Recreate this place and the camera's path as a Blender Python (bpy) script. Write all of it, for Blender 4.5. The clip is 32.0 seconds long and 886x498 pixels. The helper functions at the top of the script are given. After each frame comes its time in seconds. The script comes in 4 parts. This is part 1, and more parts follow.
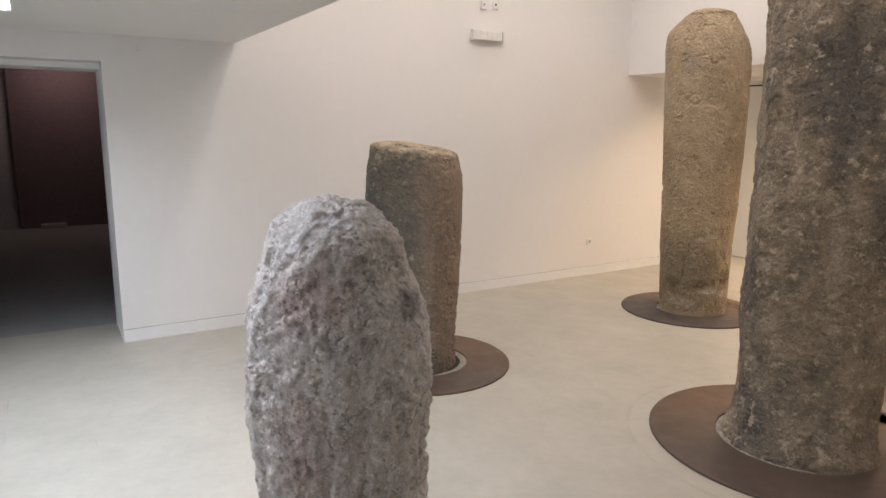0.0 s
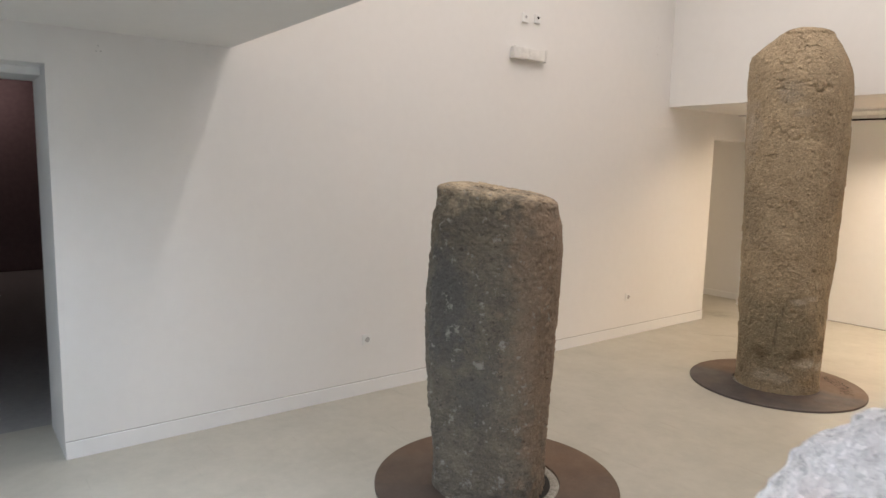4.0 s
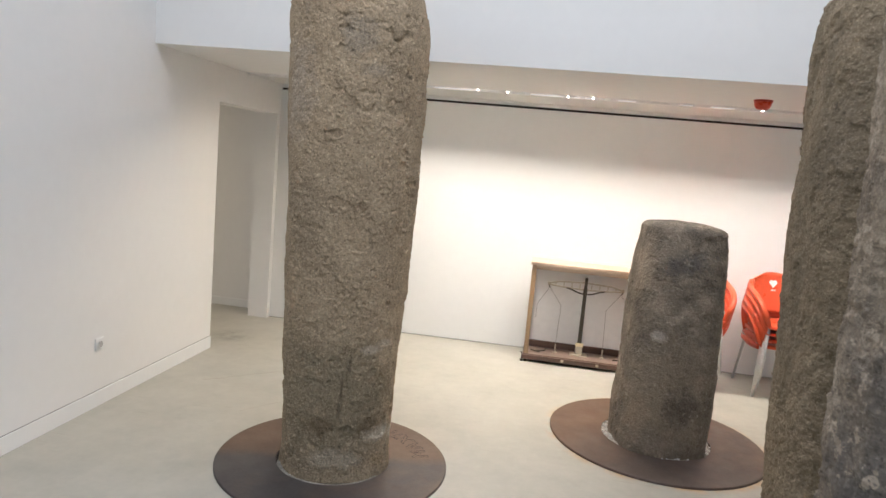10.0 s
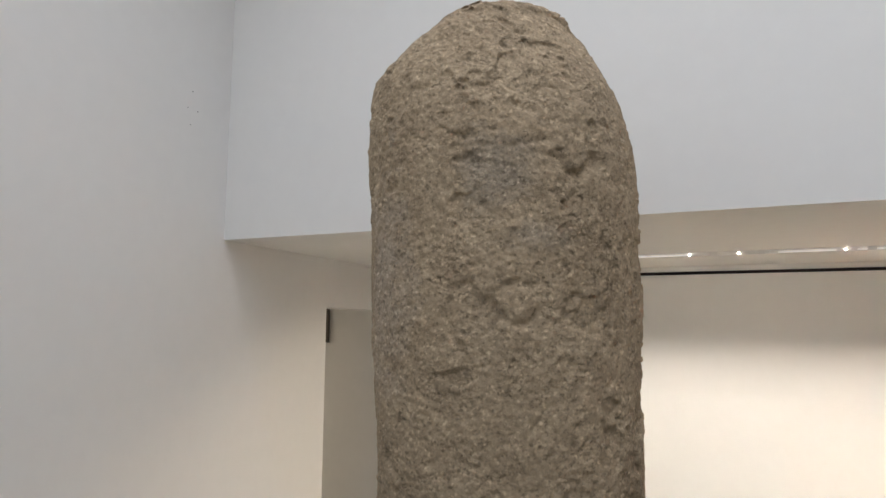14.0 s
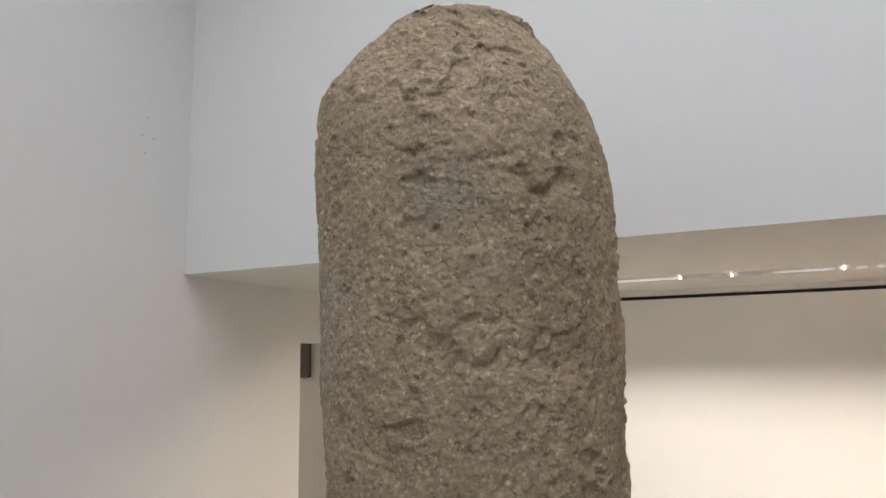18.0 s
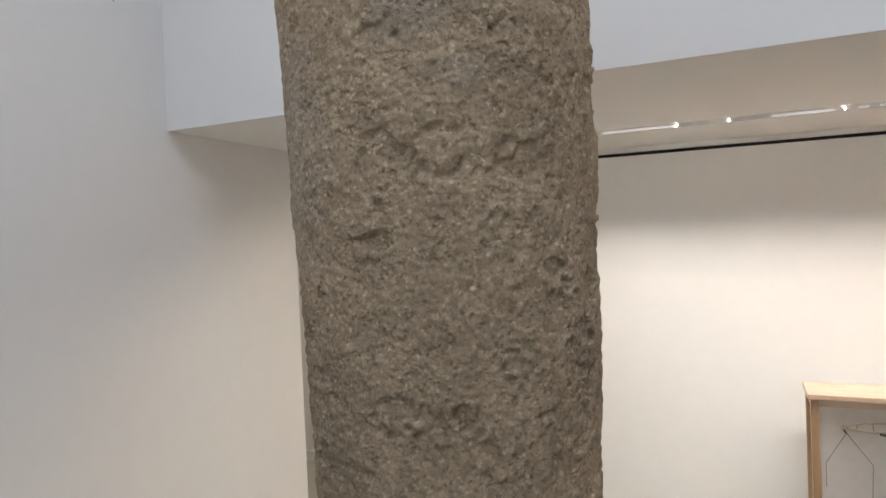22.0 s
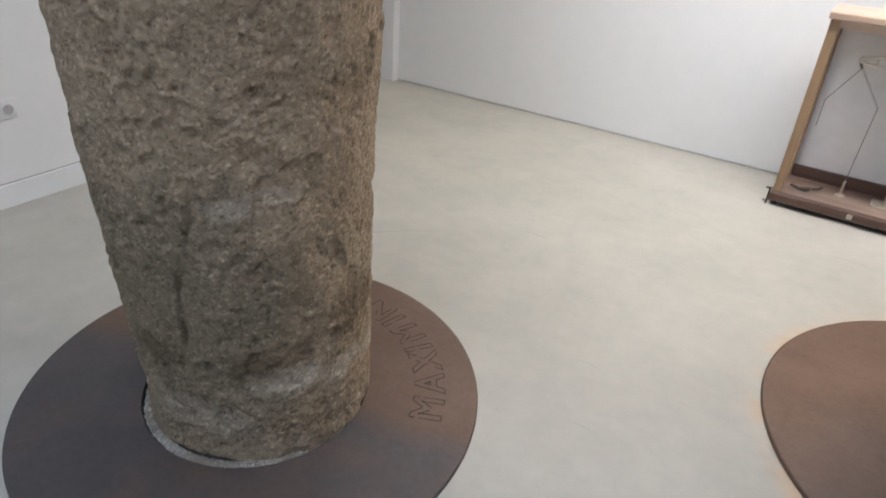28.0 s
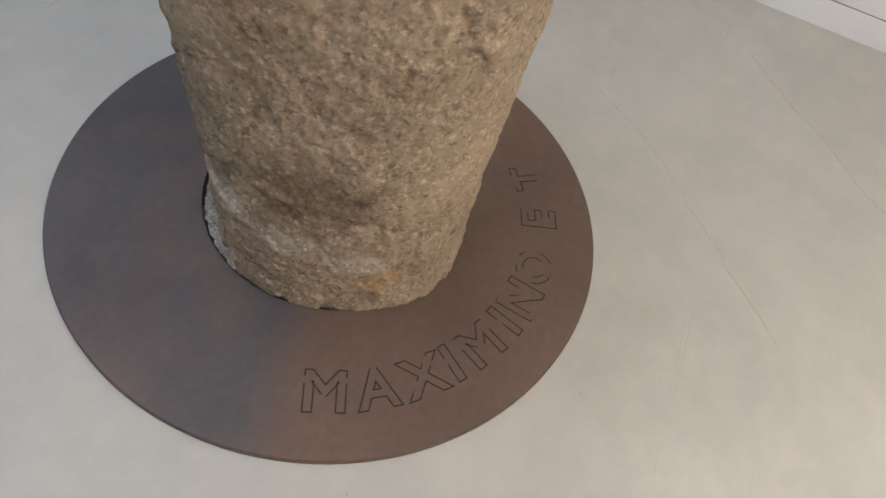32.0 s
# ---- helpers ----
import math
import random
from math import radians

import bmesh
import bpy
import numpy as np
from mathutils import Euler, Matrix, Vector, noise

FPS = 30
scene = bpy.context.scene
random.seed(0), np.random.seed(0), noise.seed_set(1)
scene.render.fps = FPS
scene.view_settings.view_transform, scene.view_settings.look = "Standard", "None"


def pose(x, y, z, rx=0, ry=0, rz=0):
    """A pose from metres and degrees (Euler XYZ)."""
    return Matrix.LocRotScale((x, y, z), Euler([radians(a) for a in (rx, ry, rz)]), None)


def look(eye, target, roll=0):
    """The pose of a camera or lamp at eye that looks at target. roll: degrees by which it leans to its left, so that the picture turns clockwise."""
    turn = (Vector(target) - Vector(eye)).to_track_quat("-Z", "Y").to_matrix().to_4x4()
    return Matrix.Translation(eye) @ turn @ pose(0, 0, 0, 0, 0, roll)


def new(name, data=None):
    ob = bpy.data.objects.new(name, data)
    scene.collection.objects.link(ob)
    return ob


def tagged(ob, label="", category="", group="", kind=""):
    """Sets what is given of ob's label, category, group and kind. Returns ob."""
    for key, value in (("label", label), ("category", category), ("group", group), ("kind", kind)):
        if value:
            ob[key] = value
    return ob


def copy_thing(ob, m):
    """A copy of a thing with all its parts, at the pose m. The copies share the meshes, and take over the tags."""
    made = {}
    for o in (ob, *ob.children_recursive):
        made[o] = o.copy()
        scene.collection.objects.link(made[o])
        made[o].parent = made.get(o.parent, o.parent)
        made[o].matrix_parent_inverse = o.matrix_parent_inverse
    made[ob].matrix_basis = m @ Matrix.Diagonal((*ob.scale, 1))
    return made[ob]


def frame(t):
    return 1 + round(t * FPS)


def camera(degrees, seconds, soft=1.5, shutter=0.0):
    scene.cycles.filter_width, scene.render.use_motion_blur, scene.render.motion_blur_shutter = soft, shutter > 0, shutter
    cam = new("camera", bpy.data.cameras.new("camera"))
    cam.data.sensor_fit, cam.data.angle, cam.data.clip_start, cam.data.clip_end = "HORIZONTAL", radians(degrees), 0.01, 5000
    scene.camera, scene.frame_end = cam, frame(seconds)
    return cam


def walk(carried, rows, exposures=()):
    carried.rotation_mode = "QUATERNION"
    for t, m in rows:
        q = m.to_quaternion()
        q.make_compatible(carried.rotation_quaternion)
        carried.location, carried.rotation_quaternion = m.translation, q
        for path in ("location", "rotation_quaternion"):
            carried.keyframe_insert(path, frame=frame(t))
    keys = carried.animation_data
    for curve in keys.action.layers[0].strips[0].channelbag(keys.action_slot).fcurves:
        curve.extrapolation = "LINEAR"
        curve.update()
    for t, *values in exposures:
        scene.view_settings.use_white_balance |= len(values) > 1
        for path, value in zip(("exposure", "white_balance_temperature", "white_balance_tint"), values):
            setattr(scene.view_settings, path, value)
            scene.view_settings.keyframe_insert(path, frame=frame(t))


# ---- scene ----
cam = camera(68.0, 32.0, 1.5, 0.2)
PATH = [
    (0.0, pose(5.480, -0.573, 1.663, 79.58, -0.42, 58.54)),
    (0.5, pose(5.350, -0.627, 1.661, 79.64, -0.81, 58.76)),
    (1.0, pose(5.215, -0.689, 1.659, 79.98, -1.17, 57.17)),
    (1.5, pose(5.093, -0.728, 1.650, 79.44, -1.33, 55.36)),
    (2.0, pose(4.882, -0.663, 1.651, 79.50, -0.43, 58.81)),
    (2.5, pose(4.702, -0.623, 1.654, 80.36, -0.43, 60.64)),
    (4.5, pose(3.749, -0.571, 1.668, 83.86, -1.33, 45.83)),
    (5.0, pose(3.594, -0.603, 1.712, 84.38, -1.06, 38.32)),
    (5.5, pose(3.444, -0.523, 1.693, 83.64, -1.15, 35.99)),
    (6.0, pose(3.301, -0.361, 1.684, 83.12, -1.07, 33.76)),
    (6.5, pose(3.136, -0.276, 1.678, 82.38, -1.41, 29.79)),
    (7.0, pose(2.981, -0.194, 1.674, 81.47, -1.86, 22.65)),
    (7.5, pose(2.920, 0.019, 1.665, 80.44, -2.50, 19.20)),
    (8.0, pose(2.838, 0.240, 1.648, 80.94, -3.00, 14.47)),
    (8.5, pose(2.695, 0.469, 1.679, 80.98, -3.39, 10.41)),
    (9.0, pose(2.644, 0.739, 1.670, 80.81, -3.13, 11.27)),
    (9.5, pose(2.676, 0.987, 1.669, 81.58, -3.94, 11.86)),
    (10.0, pose(2.598, 1.240, 1.680, 82.36, -5.05, 9.29)),
    (10.5, pose(2.555, 1.481, 1.669, 82.11, -4.86, 10.05)),
    (11.0, pose(2.541, 1.709, 1.698, 82.24, -4.43, 14.54)),
    (11.5, pose(2.399, 1.905, 1.716, 83.48, -3.99, 18.21)),
    (12.0, pose(2.290, 2.100, 1.751, 86.57, -1.29, 19.40)),
    (12.5, pose(2.290, 2.325, 1.793, 89.66, -0.26, 21.18)),
    (13.0, pose(2.257, 2.533, 1.821, 92.15, -0.63, 23.99)),
    (13.5, pose(2.156, 2.703, 1.846, 95.14, -0.63, 24.20)),
    (14.0, pose(2.137, 2.878, 1.867, 96.88, -0.34, 23.36)),
    (14.5, pose(2.170, 3.036, 1.878, 98.16, -0.60, 24.05)),
    (16.5, pose(2.157, 3.070, 1.891, 99.58, -0.37, 22.61)),
    (17.0, pose(2.158, 3.072, 1.898, 99.35, 0.18, 22.58)),
    (17.5, pose(2.155, 3.076, 1.902, 99.29, 0.75, 22.81)),
    (18.0, pose(2.148, 3.077, 1.900, 99.17, 1.08, 23.12)),
    (18.5, pose(2.141, 3.076, 1.894, 98.80, 1.23, 23.64)),
    (19.0, pose(2.132, 3.096, 1.877, 98.02, 1.48, 23.71)),
    (19.5, pose(2.122, 3.121, 1.868, 96.57, 1.74, 23.62)),
    (20.0, pose(2.122, 3.139, 1.859, 95.06, 2.03, 23.40)),
    (20.5, pose(2.136, 3.145, 1.847, 93.60, 2.18, 23.46)),
    (21.0, pose(2.152, 3.144, 1.829, 91.86, 2.37, 23.77)),
    (21.5, pose(2.186, 3.132, 1.800, 90.19, 2.38, 23.78)),
    (22.0, pose(2.209, 3.140, 1.766, 88.93, 2.43, 23.96)),
    (22.5, pose(2.176, 3.177, 1.735, 87.56, 2.10, 24.47)),
    (23.0, pose(2.133, 3.210, 1.702, 86.66, 1.98, 24.40)),
    (23.5, pose(2.145, 3.218, 1.649, 86.01, 1.58, 24.16)),
    (24.0, pose(2.238, 3.249, 1.619, 84.82, 1.00, 25.22)),
    (24.5, pose(2.339, 3.283, 1.583, 81.33, 0.18, 28.68)),
    (26.5, pose(2.581, 3.504, 1.392, 71.65, -2.15, 34.82)),
    (27.0, pose(2.741, 3.523, 1.374, 71.29, -4.24, 31.67)),
    (27.5, pose(2.797, 3.529, 1.346, 67.35, -5.04, 29.89)),
    (28.0, pose(2.756, 3.621, 1.313, 59.74, -3.49, 33.98)),
    (28.5, pose(2.732, 3.751, 1.295, 49.68, -2.53, 39.70)),
    (29.0, pose(2.736, 3.920, 1.290, 47.72, -5.26, 46.27)),
    (29.5, pose(2.765, 4.090, 1.280, 41.49, -13.20, 63.86)),
    (30.0, pose(2.701, 4.242, 1.271, 36.10, -13.92, 73.41)),
    (30.5, pose(2.651, 4.473, 1.291, 35.87, -11.02, 81.07)),
    (31.0, pose(2.665, 4.682, 1.284, 35.44, -10.53, 97.91)),
    (31.5, pose(2.616, 4.828, 1.260, 35.59, -9.37, 105.98)),
    (32.0, pose(2.476, 4.974, 1.249, 34.32, -9.91, 113.54)),
]
EXPOSURES = [
    (0.0, 0.37, 7200, 20),
    (2.5, 0.31, 7150, 19),
    (6.0, 0.18, 6750, 13),
    (7.0, 0.16, 6450, 12),
    (8.0, 0.26, 6100, 12),
    (10.0, 0.36, 5760, 11),
    (13.0, 0.04, 5980, 11),
    (15.0, -0.06, 6000, 11),
    (19.0, -0.03, 5950, 11),
    (24.0, -0.03, 5600, 12),
    (27.0, -0.06, 5260, 11),
    (28.8, 0.08, 5200, 12),
    (30.0, 0.06, 5300, 12),
    (31.0, 0.06, 5400, 13),
    (32.0, 0.11, 5400, 13),
]
walk(cam, PATH, EXPOSURES)

# ---- world and lights ----
EAST, SOUTH, BACK = 7.4, -4.2, 7.284
LIGHT_SKY = (1.0, 0.985, 0.965)
LIGHT_COOL = (0.64, 0.81, 1.0)
LIGHT_WARM = (1.0, 0.83, 0.61)


def area_lamp(name, m, sx, sy, watts, colour, spread=180):
    data = bpy.data.lights.new(name, "AREA")
    data.shape, data.size, data.size_y, data.energy, data.color = "RECTANGLE", sx, sy, watts, colour
    data.spread = radians(spread)
    ob = new(name, data)
    ob.matrix_world = m
    return ob


world = bpy.data.worlds.new("sky")
scene.world = world
world.use_nodes = True
sky = world.node_tree.nodes.new("ShaderNodeTexSky")
sky.sky_type, sky.sun_disc, sky.sun_elevation, sky.sun_rotation = "NISHITA", False, radians(40), radians(200)
world.node_tree.links.new(sky.outputs[0], world.node_tree.nodes["Background"].inputs[0])
world.node_tree.nodes["Background"].inputs[1].default_value = 0.1

# the roof light over the tall part, the louvred tube lamps by the door, the wall washer in its slot
area_lamp("roof_light_glow", pose(2.6, 2.7, 4.5), 4.6, 2.4, 54, LIGHT_SKY)
area_lamp("roof_edge_tube_glow", pose(3.2, 1.60, 4.5), 4.8, 0.08, 24, LIGHT_SKY)
area_lamp("roof_edge_tube_glow_b", pose(3.0, 4.35, 4.5), 4.8, 0.06, 18, LIGHT_SKY, 120)
area_lamp("tube_lamp_glow", pose(2.335, -0.69, 2.34), 3.05, 0.11, 62, LIGHT_COOL, 140)
# added cool fill from the unseen south side, brightens near ceiling and walls
area_lamp("entrance_daylight", look((3.6, SOUTH - 0.05, 1.2), (3.6, 0.0, 1.25)), 2.6, 2.0, 26, LIGHT_COOL)
area_lamp("wall_washer_glow", pose(3.3, 6.605, 2.272, 17, 0, 0), 4.0, 0.035, 15.5, (1.0, 0.91, 0.80), 88)
area_lamp("rail_lamps_glow", pose(2.9, 6.582, 2.266, -19, 0, 0), 4.0, 0.02, 58, LIGHT_WARM, 156)
# unseen fill added to brighten the side passage
area_lamp("passage_lamp_glow", pose(-2.3, 6.8, 2.44), 0.6, 0.3, 12, LIGHT_WARM, 160)
area_lamp("red_panel_glow", look((-6.4, -0.15, 2.9), (-7.12, -0.15, 1.2)), 0.9, 0.2, 3.6, (1.0, 0.84, 0.82), 160)

# ---- materials ----


class Nodes:
    """A small builder for node materials."""

    def __init__(self, name):
        self.mat = bpy.data.materials.new(name)
        self.mat.use_nodes = True
        self.tree = self.mat.node_tree
        self.bsdf = self.tree.nodes["Principled BSDF"]
        self.coord = self.tree.nodes.new("ShaderNodeTexCoord").outputs["Object"]

    def node(self, kind, **values):
        n = self.tree.nodes.new(kind)
        for key, value in values.items():
            n.inputs[key.replace("_", " ")].default_value = value
        return n

    def link(self, a, b):
        self.tree.links.new(a, b)

    def moved(self, scale=(1, 1, 1), loc=(0, 0, 0)):
        n = self.node("ShaderNodeMapping", Scale=scale, Location=loc)
        self.link(self.coord, n.inputs["Vector"])
        return n.outputs[0]

    def noise(self, scale, detail=4, rough=0.55, vector=None):
        n = self.node("ShaderNodeTexNoise", Scale=scale, Detail=detail, Roughness=rough)
        self.link(vector or self.coord, n.inputs["Vector"])
        return n.outputs["Fac"]

    def cells(self, scale, out="Distance", vector=None):
        n = self.node("ShaderNodeTexVoronoi", Scale=scale)
        self.link(vector or self.coord, n.inputs["Vector"])
        return n.outputs[out]

    def ramp(self, fac, *stops):
        n = self.tree.nodes.new("ShaderNodeValToRGB")
        e = n.color_ramp.elements
        while len(e) < len(stops):
            e.new(0.5)
        for k, (p, c) in zip(e, stops):
            k.position = p
            k.color = (c, c, c, 1) if isinstance(c, (int, float)) else (*c, 1)
        self.link(fac, n.inputs[0])
        return n.outputs[0]

    def mix(self, fac, a, b, mode="MIX"):
        n = self.tree.nodes.new("ShaderNodeMix")
        n.data_type, n.blend_type = "RGBA", mode
        for value, i in ((fac, 0), (a, 6), (b, 7)):
            if isinstance(value, (int, float)):
                n.inputs[i].default_value = value
            elif isinstance(value, tuple):
                n.inputs[i].default_value = (*value, 1)
            else:
                self.link(value, n.inputs[i])
        return n.outputs[2]

    def maths(self, op, a, b):
        n = self.tree.nodes.new("ShaderNodeMath")
        n.operation = op
        for i, value in enumerate((a, b)):
            if isinstance(value, (int, float)):
                n.inputs[i].default_value = value
            else:
                self.link(value, n.inputs[i])
        return n.outputs[0]

    def bump(self, height, strength, distance, below=None):
        n = self.node("ShaderNodeBump", Strength=strength, Distance=distance)
        self.link(height, n.inputs["Height"])
        if below:
            self.link(below, n.inputs["Normal"])
        return n.outputs[0]

    def done(self, colour=None, rough=None, metal=0.0, normal=None, spec=None):
        for key, value in (("Base Color", colour), ("Roughness", rough), ("Metallic", metal), ("Normal", normal), ("Specular IOR Level", spec)):
            if value is None:
                continue
            if isinstance(value, (int, float)):
                self.bsdf.inputs[key].default_value = value
            elif isinstance(value, tuple):
                self.bsdf.inputs[key].default_value = (*value, 1)
            else:
                self.link(value, self.bsdf.inputs[key])
        return self.mat


def plaster(name, base, wear=0.015):
    n = Nodes(name)
    big = n.ramp(n.noise(0.9, 5), (0.3, tuple(c * (1 - wear) for c in base)), (0.7, base))
    small = n.ramp(n.noise(14, 5), (0.35, 0.985), (0.65, 1.0))
    c = n.mix(1.0, big, small, "MULTIPLY")
    h = n.bump(n.noise(160, 3), 0.06, 0.002, n.bump(n.noise(2.2, 3), 0.12, 0.02))
    return n.done(c, 0.75, normal=h, spec=0.3)


def resin_floor():
    n = Nodes("resin_floor")
    base = n.ramp(n.noise(0.55, 6, 0.6), (0.3, (0.405, 0.385, 0.328)), (0.7, (0.475, 0.45, 0.388)))
    blot = n.ramp(n.noise(3.1, 6, 0.66), (0.32, 0.90), (0.6, 1.0))
    c = n.mix(1.0, base, blot, "MULTIPLY")
    cloud = n.ramp(n.noise(14, 5, 0.65), (0.3, 0.95), (0.7, 1.03))
    c = n.mix(1.0, c, cloud, "MULTIPLY")
    mask = n.ramp(n.noise(4, 4), (0.52, 0.0), (0.66, 1.0))
    speck = n.ramp(n.cells(34), (0.02, 1.0), (0.05, 0.0))
    c = n.mix(n.maths("MULTIPLY", n.maths("MULTIPLY", mask, speck), 0.55), c, (0.17, 0.15, 0.12))
    rare = n.maths("MULTIPLY", n.ramp(n.cells(11), (0.018, 1.0), (0.03, 0.0)), 0.6)
    c = n.mix(rare, c, (0.20, 0.17, 0.14))
    for turn, seed, at in ((-38, 3.0, 0.66), (24, 9.0, 0.69)):
        m = n.node("ShaderNodeMapping", Rotation=(0, 0, radians(turn)), Scale=(0.35, 24, 1), Location=(seed, seed, 0))
        n.link(n.coord, m.inputs["Vector"])
        line = n.ramp(n.noise(1.0, 2, 0.4, m.outputs[0]), (at, 0.0), (at + 0.012, 1.0), (at + 0.03, 1.0), (at + 0.045, 0.0))
        c = n.mix(n.maths("MULTIPLY", n.maths("MULTIPLY", line, mask), 0.28), c, (0.26, 0.22, 0.16))
    # rust round one plate, rubbed arcs round another, a smudge in the opening
    for centre, stops, colour in (((3.457, 5.552, 0), ((0.667, 0.0), (0.684, 0.75), (0.70, 0.5), (0.74, 0.0)), (0.52, 0.30, 0.12)), ((3.633, 2.822, 0), ((0.86, 0.0), (0.88, 0.35), (0.885, 0.1), (0.92, 0.0)), (0.25, 0.21, 0.16)), ((0.0, 6.52, 0), ((0.0, 0.7), (0.10, 0.5), (0.22, 0.0)), (0.20, 0.18, 0.15))):
        away = n.node("ShaderNodeVectorMath")
        away.operation = "DISTANCE"
        away.inputs[1].default_value = centre
        n.link(n.coord, away.inputs[0])
        torn = n.maths("MULTIPLY", n.ramp(away.outputs["Value"], *stops), n.ramp(n.noise(6, 5, 0.65), (0.40, 0.0), (0.6, 1.0)))
        c = n.mix(torn, c, colour)
    r = n.ramp(n.noise(2.4, 5), (0.3, 0.34), (0.7, 0.5))
    h = n.bump(n.noise(38, 4), 0.05, 0.003, n.bump(n.noise(1.3, 3), 0.1, 0.02))
    return n.done(c, r, normal=h, spec=0.4)


def granite(name, dark, mid, light, stain, grain=1.0, lichen=None, loc=(0, 0, 0), lichen_at=0.66, stain_at=(0.5, 0.66), rough=0.92, patches=(), lichen_size=9, relief=1.0, pale=1.9):
    """Weathered granite: mottled ground, stains in long patches, crystals, and crusts of lichen. patches: (place,
    reach, colour, strength) of single stains, and of light or shade put into the colour."""
    n = Nodes(name)
    v = n.moved(loc=loc)
    tall = n.moved((1.0, 1.0, 0.45), loc)
    c = n.ramp(n.noise(7.0, 8, 0.7, v), (0.28, dark), (0.5, mid), (0.72, light))
    c = n.mix(n.ramp(n.noise(2.3, 6, 0.62, tall), (stain_at[0], 0.0), (stain_at[1], 0.85)), c, stain)
    wob = n.maths("MULTIPLY", n.maths("SUBTRACT", n.noise(11, 6, 0.7, v), 0.5), 2.0) if patches else None
    for place, reach, colour, strength in patches:
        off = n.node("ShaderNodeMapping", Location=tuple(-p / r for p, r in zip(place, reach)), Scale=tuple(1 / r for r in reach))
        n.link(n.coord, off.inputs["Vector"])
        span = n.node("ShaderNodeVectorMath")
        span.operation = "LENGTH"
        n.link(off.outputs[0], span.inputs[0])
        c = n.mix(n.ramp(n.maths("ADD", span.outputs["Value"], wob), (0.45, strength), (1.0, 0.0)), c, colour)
    speck = n.ramp(n.noise(70, 6, 0.8, v), (0.34, 0.5), (0.46, 0.95), (0.56, 1.02), (0.66, 1.45))
    c = n.mix(0.85 * grain, c, n.mix(1.0, c, speck, "MULTIPLY"))
    fine = n.ramp(n.cells(330, "Color", v), (0.1, 0.55), (0.3, 0.95), (0.8, 1.05), (0.95, 1.4))
    c = n.mix(0.8 * grain, c, n.mix(1.0, c, fine, "MULTIPLY"))
    crystal = n.ramp(n.cells(165, "Color", v), (0.08, 0.30), (0.2, 0.85), (0.72, 1.05), (0.9, pale))
    c = n.mix(0.9 * grain, c, n.mix(1.0, c, crystal, "MULTIPLY"))
    pits = n.ramp(n.noise(30, 6, 0.72, v), (0.33, 0.28), (0.42, 1.0))
    c = n.mix(0.6, c, n.mix(1.0, c, pits, "MULTIPLY"))
    if lichen:
        m = n.ramp(n.noise(lichen_size, 6, 0.7, v), (lichen_at, 0.0), (lichen_at + 0.035, 1.0))
        c = n.mix(n.maths("MULTIPLY", m, 0.8), c, lichen)
        warp = n.node("ShaderNodeVectorMath")
        n.link(v, warp.inputs[0])
        bend = n.node("ShaderNodeTexNoise", Scale=30.0, Detail=3.0)
        n.link(v, bend.inputs["Vector"])
        small = n.node("ShaderNodeVectorMath")
        small.operation = "SCALE"
        small.inputs["Scale"].default_value = 0.035
        n.link(bend.outputs["Color"], small.inputs[0])
        n.link(small.outputs[0], warp.inputs[1])
        spots = n.maths("MULTIPLY", n.ramp(n.cells(26, vector=warp.outputs[0]), (0.10, 1.0), (0.24, 0.0)), n.ramp(n.noise(6, 5, 0.65, v), (0.52, 0.0), (0.58, 0.8)))
        c = n.mix(spots, c, lichen)
    low = n.bump(n.noise(34, 6, 0.72, n.moved((1, 1, 0.8), loc)), 0.4 * relief, 0.008)
    chips = n.bump(n.ramp(n.noise(13, 4, 0.6, v), (0.55, 1.0), (0.60, 0.0)), 0.7 * relief, 0.006, low)
    h = n.bump(n.noise(110, 5, 0.75, v), 0.8 * relief, 0.004, n.bump(n.cells(75, vector=v), 0.5, 0.006, chips))
    return n.done(c, rough, normal=h, spec=0.2)


def patina_steel(name, warm, cool, seam, soft):
    """Brown patina that turns bluish over one half of the plate."""
    n = Nodes(name)
    a = radians(seam)
    turn = n.node("ShaderNodeVectorMath")
    turn.operation = "DOT_PRODUCT"
    turn.inputs[1].default_value = (-math.sin(a), math.cos(a), 0)
    n.link(n.coord, turn.inputs[0])
    side = n.maths("ADD", turn.outputs["Value"], n.maths("MULTIPLY", n.maths("SUBTRACT", n.noise(3.4, 4, 0.5), 0.5), soft * 2.4))
    c = n.mix(n.ramp(n.maths("ADD", side, 0.5), (0.5 - soft, 0.0), (0.5 + soft, 1.0)), cool, warm)
    rub = n.ramp(n.noise(2.1, 5, 0.6), (0.48, 0.0), (0.72, 0.55))
    c = n.mix(rub, c, (0.17, 0.105, 0.07))
    shade = n.ramp(n.noise(3.0, 4, 0.55, n.moved((1, 1, 1), (3, 7, 0))), (0.36, 0.86), (0.6, 1.04))
    c = n.mix(1.0, c, shade, "MULTIPLY")
    fine = n.ramp(n.noise(55, 5, 0.7), (0.35, 0.93), (0.65, 1.07))
    c = n.mix(1.0, c, fine, "MULTIPLY")
    dust = n.ramp(n.cells(30), (0.012, 1.0), (0.03, 0.0))
    c = n.mix(n.maths("MULTIPLY", dust, 0.35), c, (0.3, 0.25, 0.2))
    r = n.ramp(n.noise(6, 5, 0.6), (0.3, 0.44), (0.7, 0.62))
    return n.done(c, r, 0.3, n.bump(n.noise(150, 4, 0.6), 0.15, 0.002, n.bump(n.noise(3, 3), 0.06, 0.02)), 0.4)


